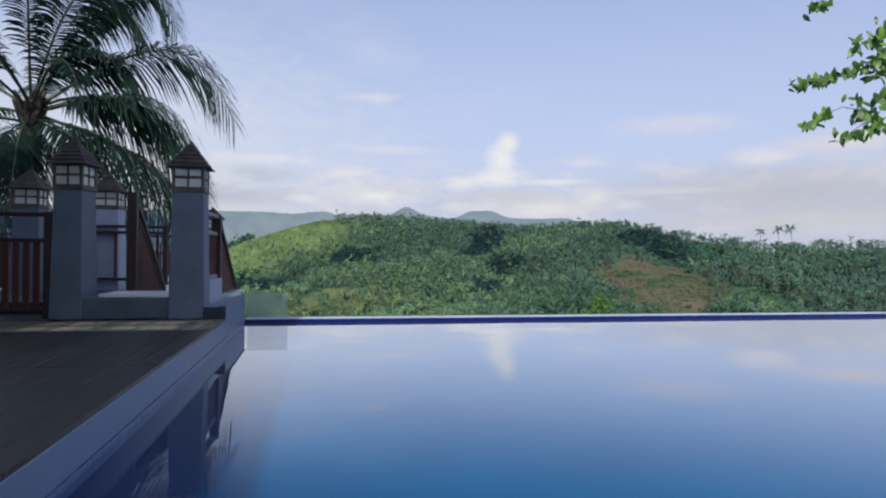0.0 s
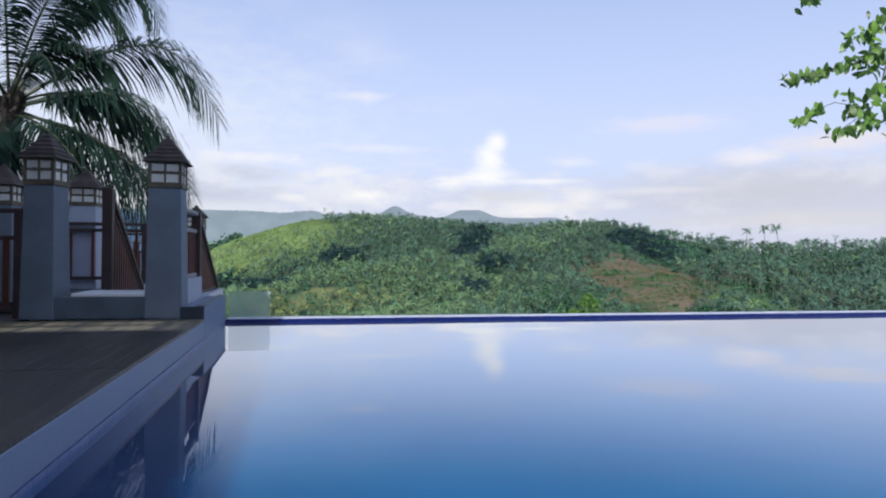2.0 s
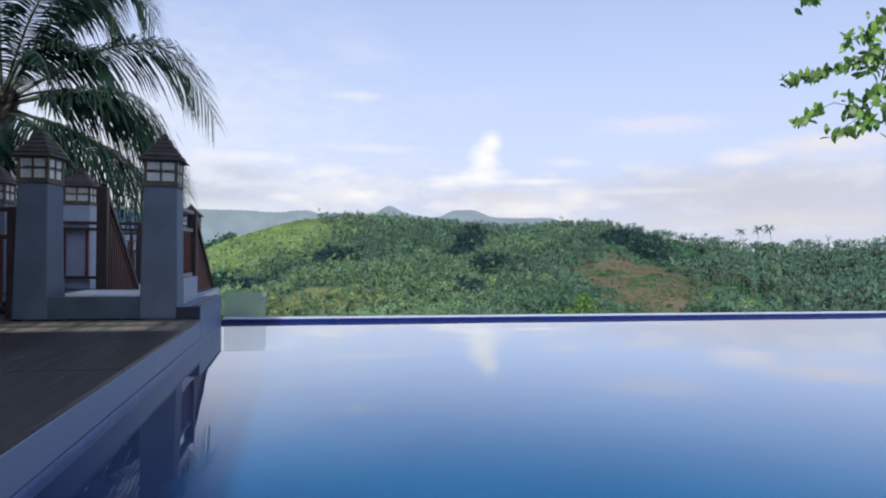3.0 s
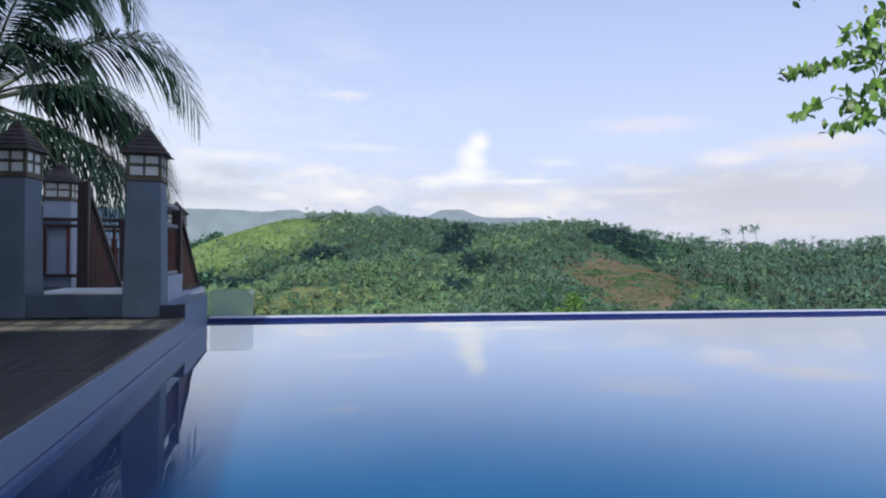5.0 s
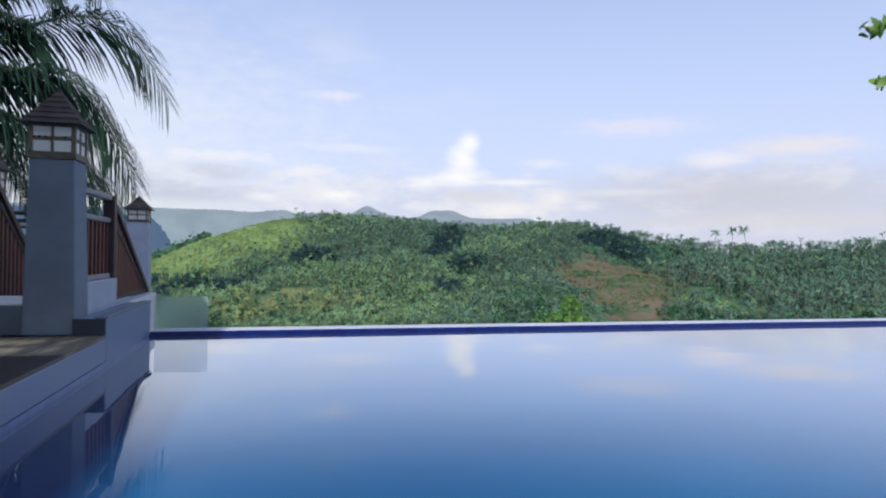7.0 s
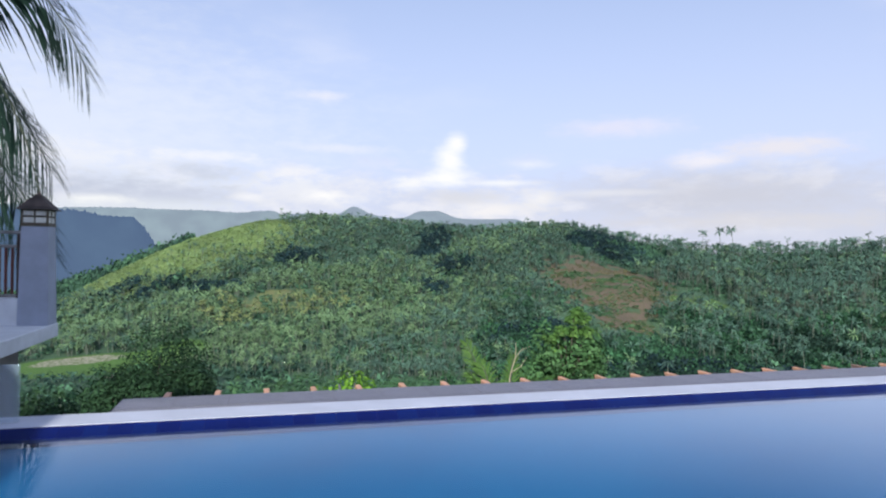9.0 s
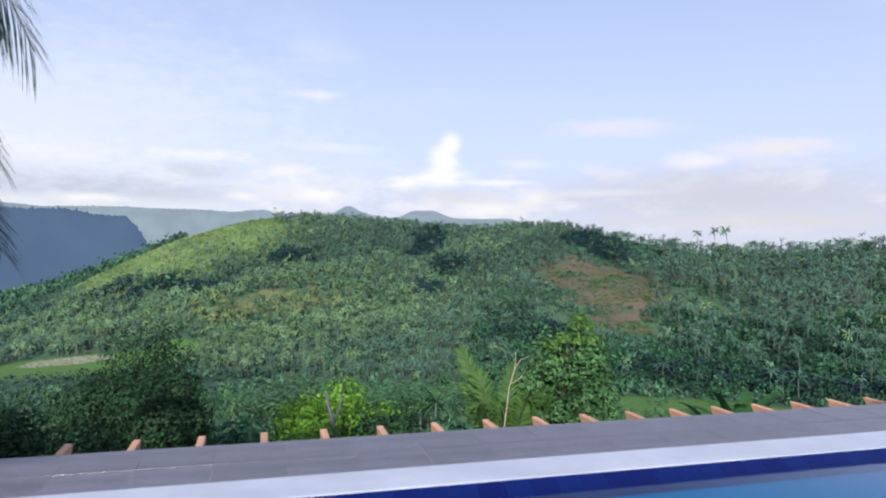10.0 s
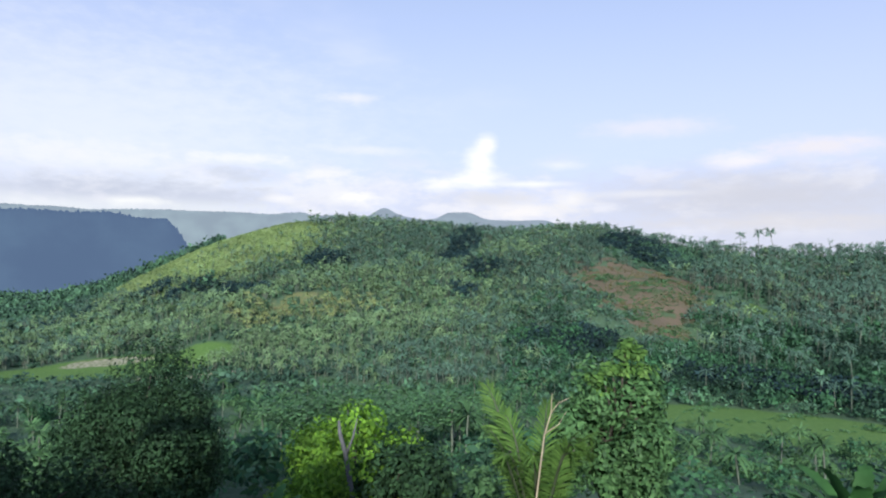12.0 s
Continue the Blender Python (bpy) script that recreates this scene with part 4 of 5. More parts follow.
def build_deck():
    """Timber deck at the pool side, its pale wall, and the raised platform of the stair."""
    wall = part("deck_wall", box((-0.22, POOL_Y - 0.001, 0.0635), (0.0, -1.95, 0.262), 0.008), M_WALL)
    tagged(wall, "pale blue painted wall between deck and pool", "wall", kind="structure")
    bed = part("deck", box((-12.0, POOL_Y, -5.0), (-0.031, -1.95, 0.062)), M_DARK)
    tagged(bed, "worn dark brown timber deck with damp boards", "deck", kind="structure")
    under = part("deck_frame", box((-12.0, POOL_Y, 0.10), (-0.22, -1.95, 0.255)), M_DARK)
    tagged(under, "dark timber framing under the deck boards", "deck", kind="structure")
    tagged(part("deck", box((-12.0, -1.95, -5.0), (-1.96, -1.0, 0.255)), M_DARK), "dark timber deck under the railing", "deck", kind="structure")
    # darker here than the white rest of the platform
    tagged(part("platform", box((-6.2, -0.9995, -5.0), (-1.961, 1.95, 0.43)), M_RISER), "dark platform behind the railing", "platform", kind="structure")
    top = part("platform", box((-1.96, -1.0, -5.0), (-0.27, 1.95, 0.43)), M_WHITE)
    tagged(part("platform", box((-1.955, -1.60, -5.0), (-0.27, -1.0005, 0.429)), M_WHITE), "pale painted platform between the pillars", "platform", kind="structure")
    for y0, y1, z in ((-1.55, -0.37, 0.722), (-0.369, 0.30, 0.475), (0.301, 1.70, 0.452)):
        tagged(part("plinth", box((-0.54, y0, 0.4305), (-0.272, y1, z), 0.008), M_SHADED_WHITE), "white painted stepped plinth under the balustrade", "plinth", kind="structure")
    tagged(part("platform_kerb", box((-0.269, -1.95, -0.3), (0.0, 0.03, 0.43), 0.012), M_WALL), "pale painted kerb at the corner of the pool", "platform", kind="structure")
    tagged(top, "pale painted platform at the head of the stair", "platform", kind="structure")
    tagged(part("trim", box((-0.26, -1.975, 0.285), (-0.004, -1.952, 0.432)), M_RISER), "dark grey riser of the platform", "trim", kind="structure")
    tagged(part("trim", box((-0.10, -1.955, 0.4305), (0.012, 0.04, 0.447), 0.005), M_COLUMN), "grey coping along the platform edge", "trim", kind="structure")
    sill = part("sill_block", box((-1.60, -1.93, 0.292), (-0.62, -1.605, 0.545), 0.012), M_SILL)
    part("sill_back", box((-1.55, -1.604, 0.4305), (-0.66, -1.25, 0.545)), M_SILL, sill)
    tagged(sill, "low dark slate-blue block with a white top between the pillars", "sill", kind="structure")
    part("sill_top", box((-1.42, -1.93, 0.546), (-0.60, -1.23, 0.585), 0.01), M_WHITE, sill, "white painted top slab")
    return under


def lantern_pillar(place, tall, wide, turn=0.0, mat=None, label="", sink=0.0):
    """A battered pillar with a small timber lantern under a shingled hip roof."""
    t = thing("lantern_pillar", label or "blue-grey painted pillar with a shingle-roofed timber lantern on top", "lantern pillar", place, turn, "lantern pillars of the terrace")
    bm = bmesh.new()
    taper(bm, wide, wide * 0.86, -sink, tall)
    part("shaft", bm, mat or M_COLUMN, t)
    part("cap", box((-wide * 0.46, -wide * 0.46, tall), (wide * 0.46, wide * 0.46, tall + 0.035), 0.006), M_FRAME, t, "dark timber base of the lantern")
    lan = new("lantern")
    lan.parent = t
    lan.location = (0, 0, tall + 0.035)
    h, r = 0.27, wide * 0.40
    bm = bmesh.new()
    for sx in (-1, 1):
        for sy in (-1, 1):
            add_box(bm, (sx * r - 0.018, sy * r - 0.018, 0), (sx * r + 0.018, sy * r + 0.018, h), 0.004)
    for z in (0.014, h - 0.016):
        for s in (-1, 1):
            add_box(bm, (-r, s * r - 0.016, z - 0.014), (r, s * r + 0.016, z + 0.014), 0.003)
            add_box(bm, (s * r - 0.016, -r, z - 0.014), (s * r + 0.016, r, z + 0.014), 0.003)
    for s in (-1, 1):
        add_box(bm, (-0.011, s * r - 0.014, 0.02), (0.011, s * r + 0.014, h - 0.02), 0.002)
        add_box(bm, (s * r - 0.014, -0.011, 0.02), (s * r + 0.014, 0.011, h - 0.02), 0.002)
        add_box(bm, (-r, s * r - 0.012, h / 2 - 0.010), (r, s * r + 0.012, h / 2 + 0.010), 0.002)
        add_box(bm, (s * r - 0.012, -r, h / 2 - 0.010), (s * r + 0.012, r, h / 2 + 0.010), 0.002)
    part("frame", bm, M_FRAME, lan)
    for k in range(4):
        for i in (0, 1):
            for j in (0, 1):
                bm = box((0.012 + (i - 1) * r, -r - 0.003, 0.024 + j * h / 2), (r - 0.012 + (i - 1) * r, -r + 0.003, h / 2 - 0.012 + j * h / 2))
                bmesh.ops.rotate(bm, verts=bm.verts, cent=(0, 0, 0), matrix=Matrix.Rotation(k * math.pi / 2, 3, "Z"))
                part("pane", bm, M_PANE, lan)
    # roof in overlapping courses of shingles
    roof = new("roof")
    roof.parent = t
    roof.location = (0, 0, tall + 0.035 + h)
    eave, up, courses = wide * 0.55, 0.31, 6
    for c in range(courses):
        bm = bmesh.new()
        w0 = eave * (1 - c / courses) + 0.022
        w1 = eave * (1 - (c + 1) / courses) * 0.97 + 0.002
        taper(bm, 2 * w0, 2 * w1, up * c / courses - 0.008, up * (c + 1) / courses + 0.004, 0.003)
        part("shingle_course", bm, M_SHINGLE, roof)
    part("finial", box((-0.018, -0.018, up - 0.02), (0.018, 0.018, up + 0.015), 0.006), M_SHINGLE, roof)
    return t


def railing(name, label, a, b, z0, z1, mid=None, step=0.13, slat=0.045, deep=0.03, posts=True, rails=None):
    """A timber railing from a to b (plan), with its bottom rail at z0, top rail at z1 and upright slats below mid."""
    t = thing(name, label, "railing", (a[0], a[1], 0), math.degrees(math.atan2(b[1] - a[1], b[0] - a[0])))
    length = math.hypot(b[0] - a[0], b[1] - a[1])
    mid = mid or z1

    def rail(n, z, w, h):
        bm = bmesh.new()
        add_box(bm, (0, -w / 2, z - h / 2), (length, w / 2, z + h / 2), 0.008)
        part(n, bm, rails or M_DARK, t)

    rail("top_rail", z1, 0.09, 0.05)
    if mid < z1 - 0.02:
        rail("middle_rail", mid, 0.06, 0.05)
    rail("bottom_rail", z0, 0.06, 0.05)
    me = None
    count = max(2, int(length / step))
    for k in range(count):
        x = (k + 0.5) * length / count
        if me is None:
            first = part("slat", box((-slat / 2, -deep / 2, z0 + 0.026), (slat / 2, deep / 2, mid - 0.026), 0.005), M_RAIL, t)
            first.location.x = x
            me = first.data
        else:
            mesh_part("slat", me, M_RAIL, t).location.x = x
    if posts:
        for x in (0.04, length - 0.04):
            part("post", box((x - 0.04, -0.04, z0 - 0.1), (x + 0.04, 0.04, z1 + 0.03), 0.008), M_DARK, t)
    return t


def wing(place, z0, y1, ztop, zend, floor, label):
    """A raking balustrade that runs down to nothing along +y: post, sloping rail and upright boards of falling height."""
    t = thing("raking_balustrade", label, "balustrade", place, 0.0, "raking balustrades of the stair")
    part("post", box((-0.06, -0.06, floor), (0.06, 0.06, ztop + 0.03), 0.01), M_DARK, t)
    bm = bmesh.new()
    beam(bm, (0, 0, ztop), (0, y1, zend), 0.09, 0.07)
    part("sloping_rail", bm, M_DARK, t)
    bm = bmesh.new()
    beam(bm, (0, 0.3, ztop - 0.34), (0, y1 - 0.1, zend + 0.02), 0.05, 0.05)
    part("lower_rail", bm, M_DARK, t)
    count = int(y1 / 0.115)
    for k in range(count):
        y = 0.09 + k * (y1 - 0.2) / count
        top = ztop + (zend - ztop) * y / y1 - 0.045
        if top - floor > 0.06:
            part("slat", box((-0.014, y - 0.032, floor + 0.02), (0.014, y + 0.032, top), 0.004), M_RAIL, t)
    part("bottom_rail", box((-0.03, 0.05, floor), (0.03, y1, floor + 0.03), 0.005), M_DARK, t)
    return t


rim, side_rim = build_pool()
glass_screen()
build_walkway()
deck_bed = build_deck()
lantern_pillar((-0.45, -1.75, 0.29), 1.50, 0.41)
lantern_pillar((-1.75, -1.72, 0.29), 1.50, 0.38, -9.0)
lantern_pillar((-2.47, 2.0, 0.43), 1.37, 0.46, mat=M_SHADED_WHITE, label="white painted pillar with a shingle-roofed timber lantern")
lantern_pillar((-3.3, 1.0, 0.43), 1.30, 0.42, label="blue-grey pillar with a dark shingle-roofed lantern behind the railing")
lantern_pillar((-1.77, 8.5, -0.08), 1.76, 0.50, mat=M_SHADED_WHITE, label="white painted pillar with a lantern on the lower balcony")
railing("railing", "red-brown slatted timber railing on the deck", (-5.2, -1.80), (-1.96, -1.80), 0.40, 1.50, 1.20, step=0.105, slat=0.07)
railing("railing", "timber railing with red-brown slats beside the pillar", (-0.36, -1.56), (-0.36, -0.40), 0.75, 1.58, 1.34, posts=False, rails=M_SKYLIT_RAIL)
railing("railing", "dark timber railing in front of the white pillar", (-3.1, 1.7), (-1.45, 1.7), 0.62, 1.50, 1.40, step=0.30)
railing("railing", "red-brown slatted railing at the back of the terrace", (-6.0, 6.2), (-1.9, 6.2), 0.35, 1.45, 1.05)
wing((-0.35, -0.37, 0), 0, 2.0, 1.58, 0.47, 0.47, "red-brown raking balustrade running down beside the pool corner")
wing((-1.30, -1.0, 0), 0, 1.7, 1.82, 0.5, 0.47, "dark raking timber balustrade behind the pillars")


def build_balcony():
    slab = part("balcony", box((-9.0, 5.6, -0.33), (-1.50, 8.78, -0.08), 0.02), M_WHITE)
    tagged(slab, "white painted balcony slab below the platform", "balcony", kind="structure")
    par = part("parapet", box((-9.0, 8.3, -0.08), (-2.02, 8.7, 0.40), 0.015), M_WHITE)
    tagged(par, "low white parapet of the balcony", "parapet", kind="structure")
    tagged(part("balcony_wall", box((-9.0, 1.96, -5.0), (-1.9, 8.0, -0.331)), M_STONE), "rendered wall carrying the balcony", "wall", kind="structure")
    railing("railing", "dark framed railing with red-brown slats on the balcony", (-5.0, 8.5), (-2.02, 8.5), 0.44, 1.57, 1.32, step=0.10, rails=M_SKYLIT_RAIL)


build_balcony()


# a house block out of view, there for the shade it casts
def gable_house(x0, x1, y0, y1, eave, ridge):
    body = part("unseen_house_wall", box((x0, y0, 0.10), (x1, y1, eave)), M_COLUMN)
    tagged(body, "unseen blue-grey house wall, added for shade on the terrace", "house", kind="structure")
    bm = bmesh.new()
    o, mx, my = 0.4, (x0 + x1) / 2, -0.4
    lo = [(x0 - o, y0 - o, eave), (x1 + o, y0 - o, eave), (x1 + o, y1 + o, eave), (x0 - o, y1 + o, eave)]
    if y1 - y0 > x1 - x0:
        hi = [(mx - 0.1, y0 + my, ridge), (mx + 0.1, y0 + my, ridge), (mx + 0.1, y1 - my, ridge), (mx - 0.1, y1 - my, ridge)]
    else:
        hi = [(x0 + my, (y0 + y1) / 2 - 0.1, ridge), (x1 - my, (y0 + y1) / 2 - 0.1, ridge), (x1 - my, (y0 + y1) / 2 + 0.1, ridge), (x0 + my, (y0 + y1) / 2 + 0.1, ridge)]
    vs = [[bm.verts.new(p) for p in r] for r in (lo, hi)]
    bm.faces.new(vs[0][::-1])
    bm.faces.new(vs[1])
    for k in range(4):
        bm.faces.new((vs[0][k], vs[0][(k + 1) % 4], vs[1][(k + 1) % 4], vs[1][k]))
    tagged(part("house_roof", bm, M_SHINGLE), "unseen dark pitched roof, added for shade on the terrace", "roof", kind="structure")


# unseen houses and roof, added to keep terrace and deck in shade
gable_house(-14.0, -8.7, -14.6, -3.0, 8.3, 9.4)
gable_house(-22.0, -8.9, -24.0, -16.2, 12.5, 16.3)
gable_house(-5.2, 30.0, -24.0, -16.2, 2.9, 3.6)


def build_veranda():
    # the gap lets sun patches through onto the deck
    hole = (-5.60, -2.62, -10.78, -9.78)
    bounds = ((-12.0, -17.2, -2.15, hole[2]), (-12.0, hole[3], -2.15, -8.1), (-12.0, -8.1, -1.85, -6.7), (-12.0, -6.7, -1.35, -4.6), (-12.0, -4.6, -2.4, -2.8), (-12.0, hole[2], hole[0], hole[3]), (hole[1], hole[2], -2.15, hole[3]))
    for x0, y0, x1, y1 in bounds:
        tagged(part("shade_roof", box((x0, y0, 4.0), (x1, y1, 4.12)), M_DARK), "unseen dark roof added to shade the deck", "roof", kind="structure")
    for k in range(7):
        x, w = hole[0] + 0.24 + 0.42 * k, (0.09, 0.04, 0.15, 0.06)[k % 4]
        tagged(part("shade_slat", box((x, hole[2], 4.0), (x + w, hole[3], 4.04)), M_DARK), "unseen slat that breaks up the sun patches on the deck", "roof", kind="structure")
    tagged(part("shade_slat", box((hole[0], -10.30, 4.045), (hole[1], -10.22, 4.085)), M_DARK), "unseen batten that splits the sun patches in two rows", "roof", kind="structure")
    # slats thinner towards the edge, to soften the rim of the shade
    for k in range(3):
        x = -2.135 + 0.10 * k
        tagged(part("shade_slat", box((x, -17.2, 4.02), (x + 0.086 - 0.016 * k, -8.11, 4.05)), M_DARK), "unseen slat that softens the edge of the shade", "roof", kind="structure")
    for y in (-15.0, -11.0, -7.0):
        tagged(part("shade_post", box((-7.6, y, 0.29), (-7.4, y + 0.2, 4.0), 0.01), M_DARK), "unseen dark post carrying the added roof", "post", kind="structure")


build_veranda()


def hut(place, turn, size, rise, mat, label):
    """A small hut below the walkway, of which the roof shows."""
    t = thing("hut", label, "hut", place, turn, "huts below the walkway")
    w, d = size
    z = float(height(place[0], place[1])) - place[2]
    part("wall", box((-w / 2 + 0.25, -d / 2 + 0.25, z - 0.3), (w / 2 - 0.25, d / 2 - 0.25, -rise - 0.02)), M_STONE, t)
    for s in (-1, 1):
        bm = bmesh.new()
        top = [bm.verts.new(p) for p in ((-w / 2, 0, 0), (w / 2, 0, 0), (w / 2, s * d / 2, -rise), (-w / 2, s * d / 2, -rise))]
        low = [bm.verts.new(v.co - Vector((0, 0, 0.05))) for v in top]
        bm.faces.new(top)
        bm.faces.new(low[::-1])
        for k in range(4):
            bm.faces.new((top[k], low[k], low[(k + 1) % 4], top[(k + 1) % 4]))
        bmesh.ops.recalc_face_normals(bm, faces=bm.faces)
        part("roof_slope", bm, mat, t)
    for k in range(int(w / 0.45) + 1):
        x = -w / 2 + 0.03 + k * (w - 0.06) / int(w / 0.45)
        for s in (-1, 1):
            bm = bmesh.new()
            beam(bm, (x, 0, 0.02), (x, s * d / 2, -rise + 0.02), 0.04, 0.03, 0.004)
            part("roof_batten", bm, mat, t)
    bm = bmesh.new()
    beam(bm, (-w / 2, 0, 0.03), (w / 2, 0, 0.03), 0.16, 0.05)
    part("ridge_cap", bm, mat, t)


hut((7.1, 7.4, -2.05), 14, (4.4, 3.0), 0.8, M_ROOF, "small hut with a dark sheet roof below the walkway")
hut((15.6, 7.6, -1.9), 10, (4.2, 3.0), 0.8, M_RUST, "small hut with a rusty red-brown sheet roof")


# ---- plants ----
def frond_mesh(g, length, curve, leaflet, droop, pairs=92, roll=50.0):
    """A feather leaf along curve(t) in its own x (out) and z (up): the stalk, and single narrow leaflets set in two ranks whose plane leans by roll."""
    stalk = bmesh.new()
    pts = [Vector(curve(t / 12)) for t in range(13)]
    tube(stalk, pts, [0.035 * (1 - 0.85 * t / 12) * length / 4 + 0.004 for t in range(13)], 5)
    verts, faces = [], []
    for k in range(pairs):
        t = 0.19 + 0.81 * k / (pairs - 1)
        lean = radians(roll) * min(1.0, 0.2 + 1.1 * t * t)
        p, q = Vector(curve(t)), Vector(curve(t + 0.02))
        way = (q - p).normalized()
        above = way.cross(Vector((0, -1, 0))).normalized()
        for s in (-1, 1):
            ln = leaflet * (0.42 + 0.72 * math.sin(math.pi * min(1, max(0.0, t - 0.16) * 1.0 + 0.12)) ** 0.8) * g.uniform(0.85, 1.1)
            side = (Vector((0, 1, 0)) * math.cos(lean) + above * math.sin(lean)) * s
            out = side * (0.85 - 0.35 * t) + way * (0.34 + 0.75 * t * t)
            out = (out + Vector(g.normal(0, 0.07, 3))).normalized()
            down = Vector((0, 0, -1)) * (droop * g.uniform(0.8, 1.2) * (1.1 - 0.65 * t * t))
            flat = way * 0.024 * (1 + 0.3 * g.random())
            o = len(verts)
            for u, sag, f in ((0.0, 0.0, 0.5), (0.35, 0.07, 1.0), (0.72, 0.30, 0.75), (1.0, 0.62, 0.06)):
                c = p + out * ln * u * (1 - 0.10 * u) + down * ln * sag * 0.9
                verts += [c - flat * f, c + flat * f]
            faces += [(o, o + 1, o + 3, o + 2), (o + 2, o + 3, o + 5, o + 4), (o + 4, o + 5, o + 7, o + 6)]
    return stalk, mesh_from("blade", verts, faces)


def arch(length, rise, sag, power=2.0):
    """An arching stalk: it leaves at slope rise and bends down by sag at its end."""
    return lambda t: (length * (t - 0.10 * t ** 3), 0.0, length * (rise * t - sag * t ** power))


def coconut_palm(place, top, fronds, label):
    t = thing("coconut_palm", label, "palm tree", place)
    g = np.random.default_rng(41)
    bm = bmesh.new()
    pts = [(-0.5 + 0.5 * s_curve(k / 14) + 0.05 * math.sin(k), 0, -0.3 + (top + 0.3) * k / 14) for k in range(15)]
    tube(bm, pts, [0.34 - 0.005 * k + (0.016 if k % 2 else 0) for k in range(15)], 12)
    part("trunk", bm, M_PALMBARK, t, smooth=True)
    bm = bmesh.new()
    for k in range(14):
        a = k * 2.4
        tube(bm, [(0, 0, top - 0.9 + 0.05 * k), (0.25 * math.cos(a), 0.25 * math.sin(a), top - 0.35 + 0.04 * k), (0.42 * math.cos(a), 0.42 * math.sin(a), top + 0.15 + 0.03 * k)], [0.13, 0.09, 0.05], 6)
    part("crown_shaft", bm, M_PALMBARK, t, smooth=True)
    for az, length, rise, sag, power, leaflet, droop, lift in fronds:
        stalk, leaves = frond_mesh(g, length, arch(length, rise, sag, power), leaflet, droop)
        fr = part("frond", stalk, M_RACHIS, t, smooth=True)
        fr.location = (0, 0, top + lift)
        fr.rotation_euler = (g.normal(0, 0.10), 0, radians(az))
        mesh_part("blade", leaves, M_PALM, fr)
    return t


FRONDS = [
    # azimuth from +x, length, rise, sag, power, leaflet, droop, lift
    (2, 6.2, 0.755, 0.765, 3.5, 1.45, 1.35, 0.0),
    (-7, 5.7, 0.274, 0.772, 4.0, 1.55, 1.5, -0.08),
    (14, 5.3, 0.55, 0.92, 2.5, 1.45, 1.6, -0.12),
    (-4, 4.65, 0.204, 0.68, 1.6, 1.6, 1.6, -0.3),
    (48, 6.3, -0.20, 0.40, 3.9, 1.5, 1.6, -0.05),
    (-14, 3.3, 4.10, 3.74, 1.29, 1.15, 1.2, -0.15),
    (4, 3.3, 2.51, 1.82, 2.7, 1.2, 1.3, -0.05),
    (10, 4.3, 2.25, 1.60, 2.76, 1.25, 1.3, -0.05),
    (-40, 4.2, 1.5, 0.9, 2.4, 1.3, 0.9, 0.1),
    (-35, 3.8, 0.10, 0.80, 1.8, 1.4, 1.1, -0.3),
    (50, 5.0, 0.65, 0.75, 2.2, 0.9, 0.9, 0.0),
    (-55, 5.2, 0.75, 0.9, 2.2, 0.9, 0.9, 0.0),
    (-75, 4.6, 0.15, 0.8, 1.9, 0.9, 1.0, -0.5),
    (-100, 5.0, 0.9, 0.9, 2.2, 0.9, 0.9, 0.1),
    (80, 4.8, 0.3, 0.8, 2.0, 0.9, 1.0, -0.4),
    (110, 5.0, 0.9, 0.8, 2.2, 0.9, 0.9, 0.0),
    (150, 5.2, 0.45, 0.85, 2.1, 0.9, 1.0, -0.2),
    (185, 5.2, 0.8, 0.9, 2.2, 0.9, 0.9, 0.0),
    (215, 4.8, 0.25, 0.85, 2.0, 0.9, 1.0, -0.4),
    (245, 5.0, 0.7, 0.85, 2.2, 0.9, 0.9, 0.0),
    (30, 4.6, 1.7, 0.7, 2.4, 0.85, 0.7, 0.2),
    (160, 4.6, 1.7, 0.7, 2.4, 0.85, 0.7, 0.2),
    (-70, 4.6, 1.6, 0.7, 2.4, 0.85, 0.7, 0.2),
    (175, 4.2, 1.5, 0.75, 2.4, 1.3, 1.0, 0.2),
    (-120, 3.0, -0.10, 0.95, 1.4, 1.2, 1.6, -0.3),
    (-150, 2.8, -0.15, 1.0, 1.4, 1.2, 1.6, -0.4),
    (-60, 2.4, -0.25, 1.0, 1.3, 1.1, 1.6, -0.4),
    (-20, 2.2, -0.30, 1.0, 1.3, 1.1, 1.6, -0.4),
    (-90, 2.4, -0.45, 1.05, 1.3, 1.1, 1.6, -0.6),
    (165, 2.6, -0.25, 1.0, 1.3, 1.1, 1.6, -0.4),
]
coconut_palm((-7.1, 10.5, float(height(-7.1, 10.5))), 5.1 - float(height(-7.1, 10.5)), FRONDS, "coconut palm with long dark arching fronds over the terrace")


def leaf_quads(g, centres, normals, size, slim=0.45):
    """Pointed oval leaves folded along the midrib: one small fan of two quads each."""
    count = len(centres)
    u = np.cross(normals, g.normal(0, 1, (count, 3)))
    u /= np.linalg.norm(u, axis=1)[:, None] + 1e-9
    v = np.cross(normals, u)
    s = (size * g.uniform(0.6, 1.25, count))[:, None]
    tip, root = centres + u * s - normals * s * 0.15, centres - u * s
    left, right = centres + v * s * slim + normals * s * 0.12, centres - v * s * slim + normals * s * 0.12
    verts = np.stack([root, left, tip, right], 1).reshape(-1, 3)
    k = np.arange(count)[:, None] * 4
    faces = k + np.array([[0, 1, 2, 3]])
    return verts, faces


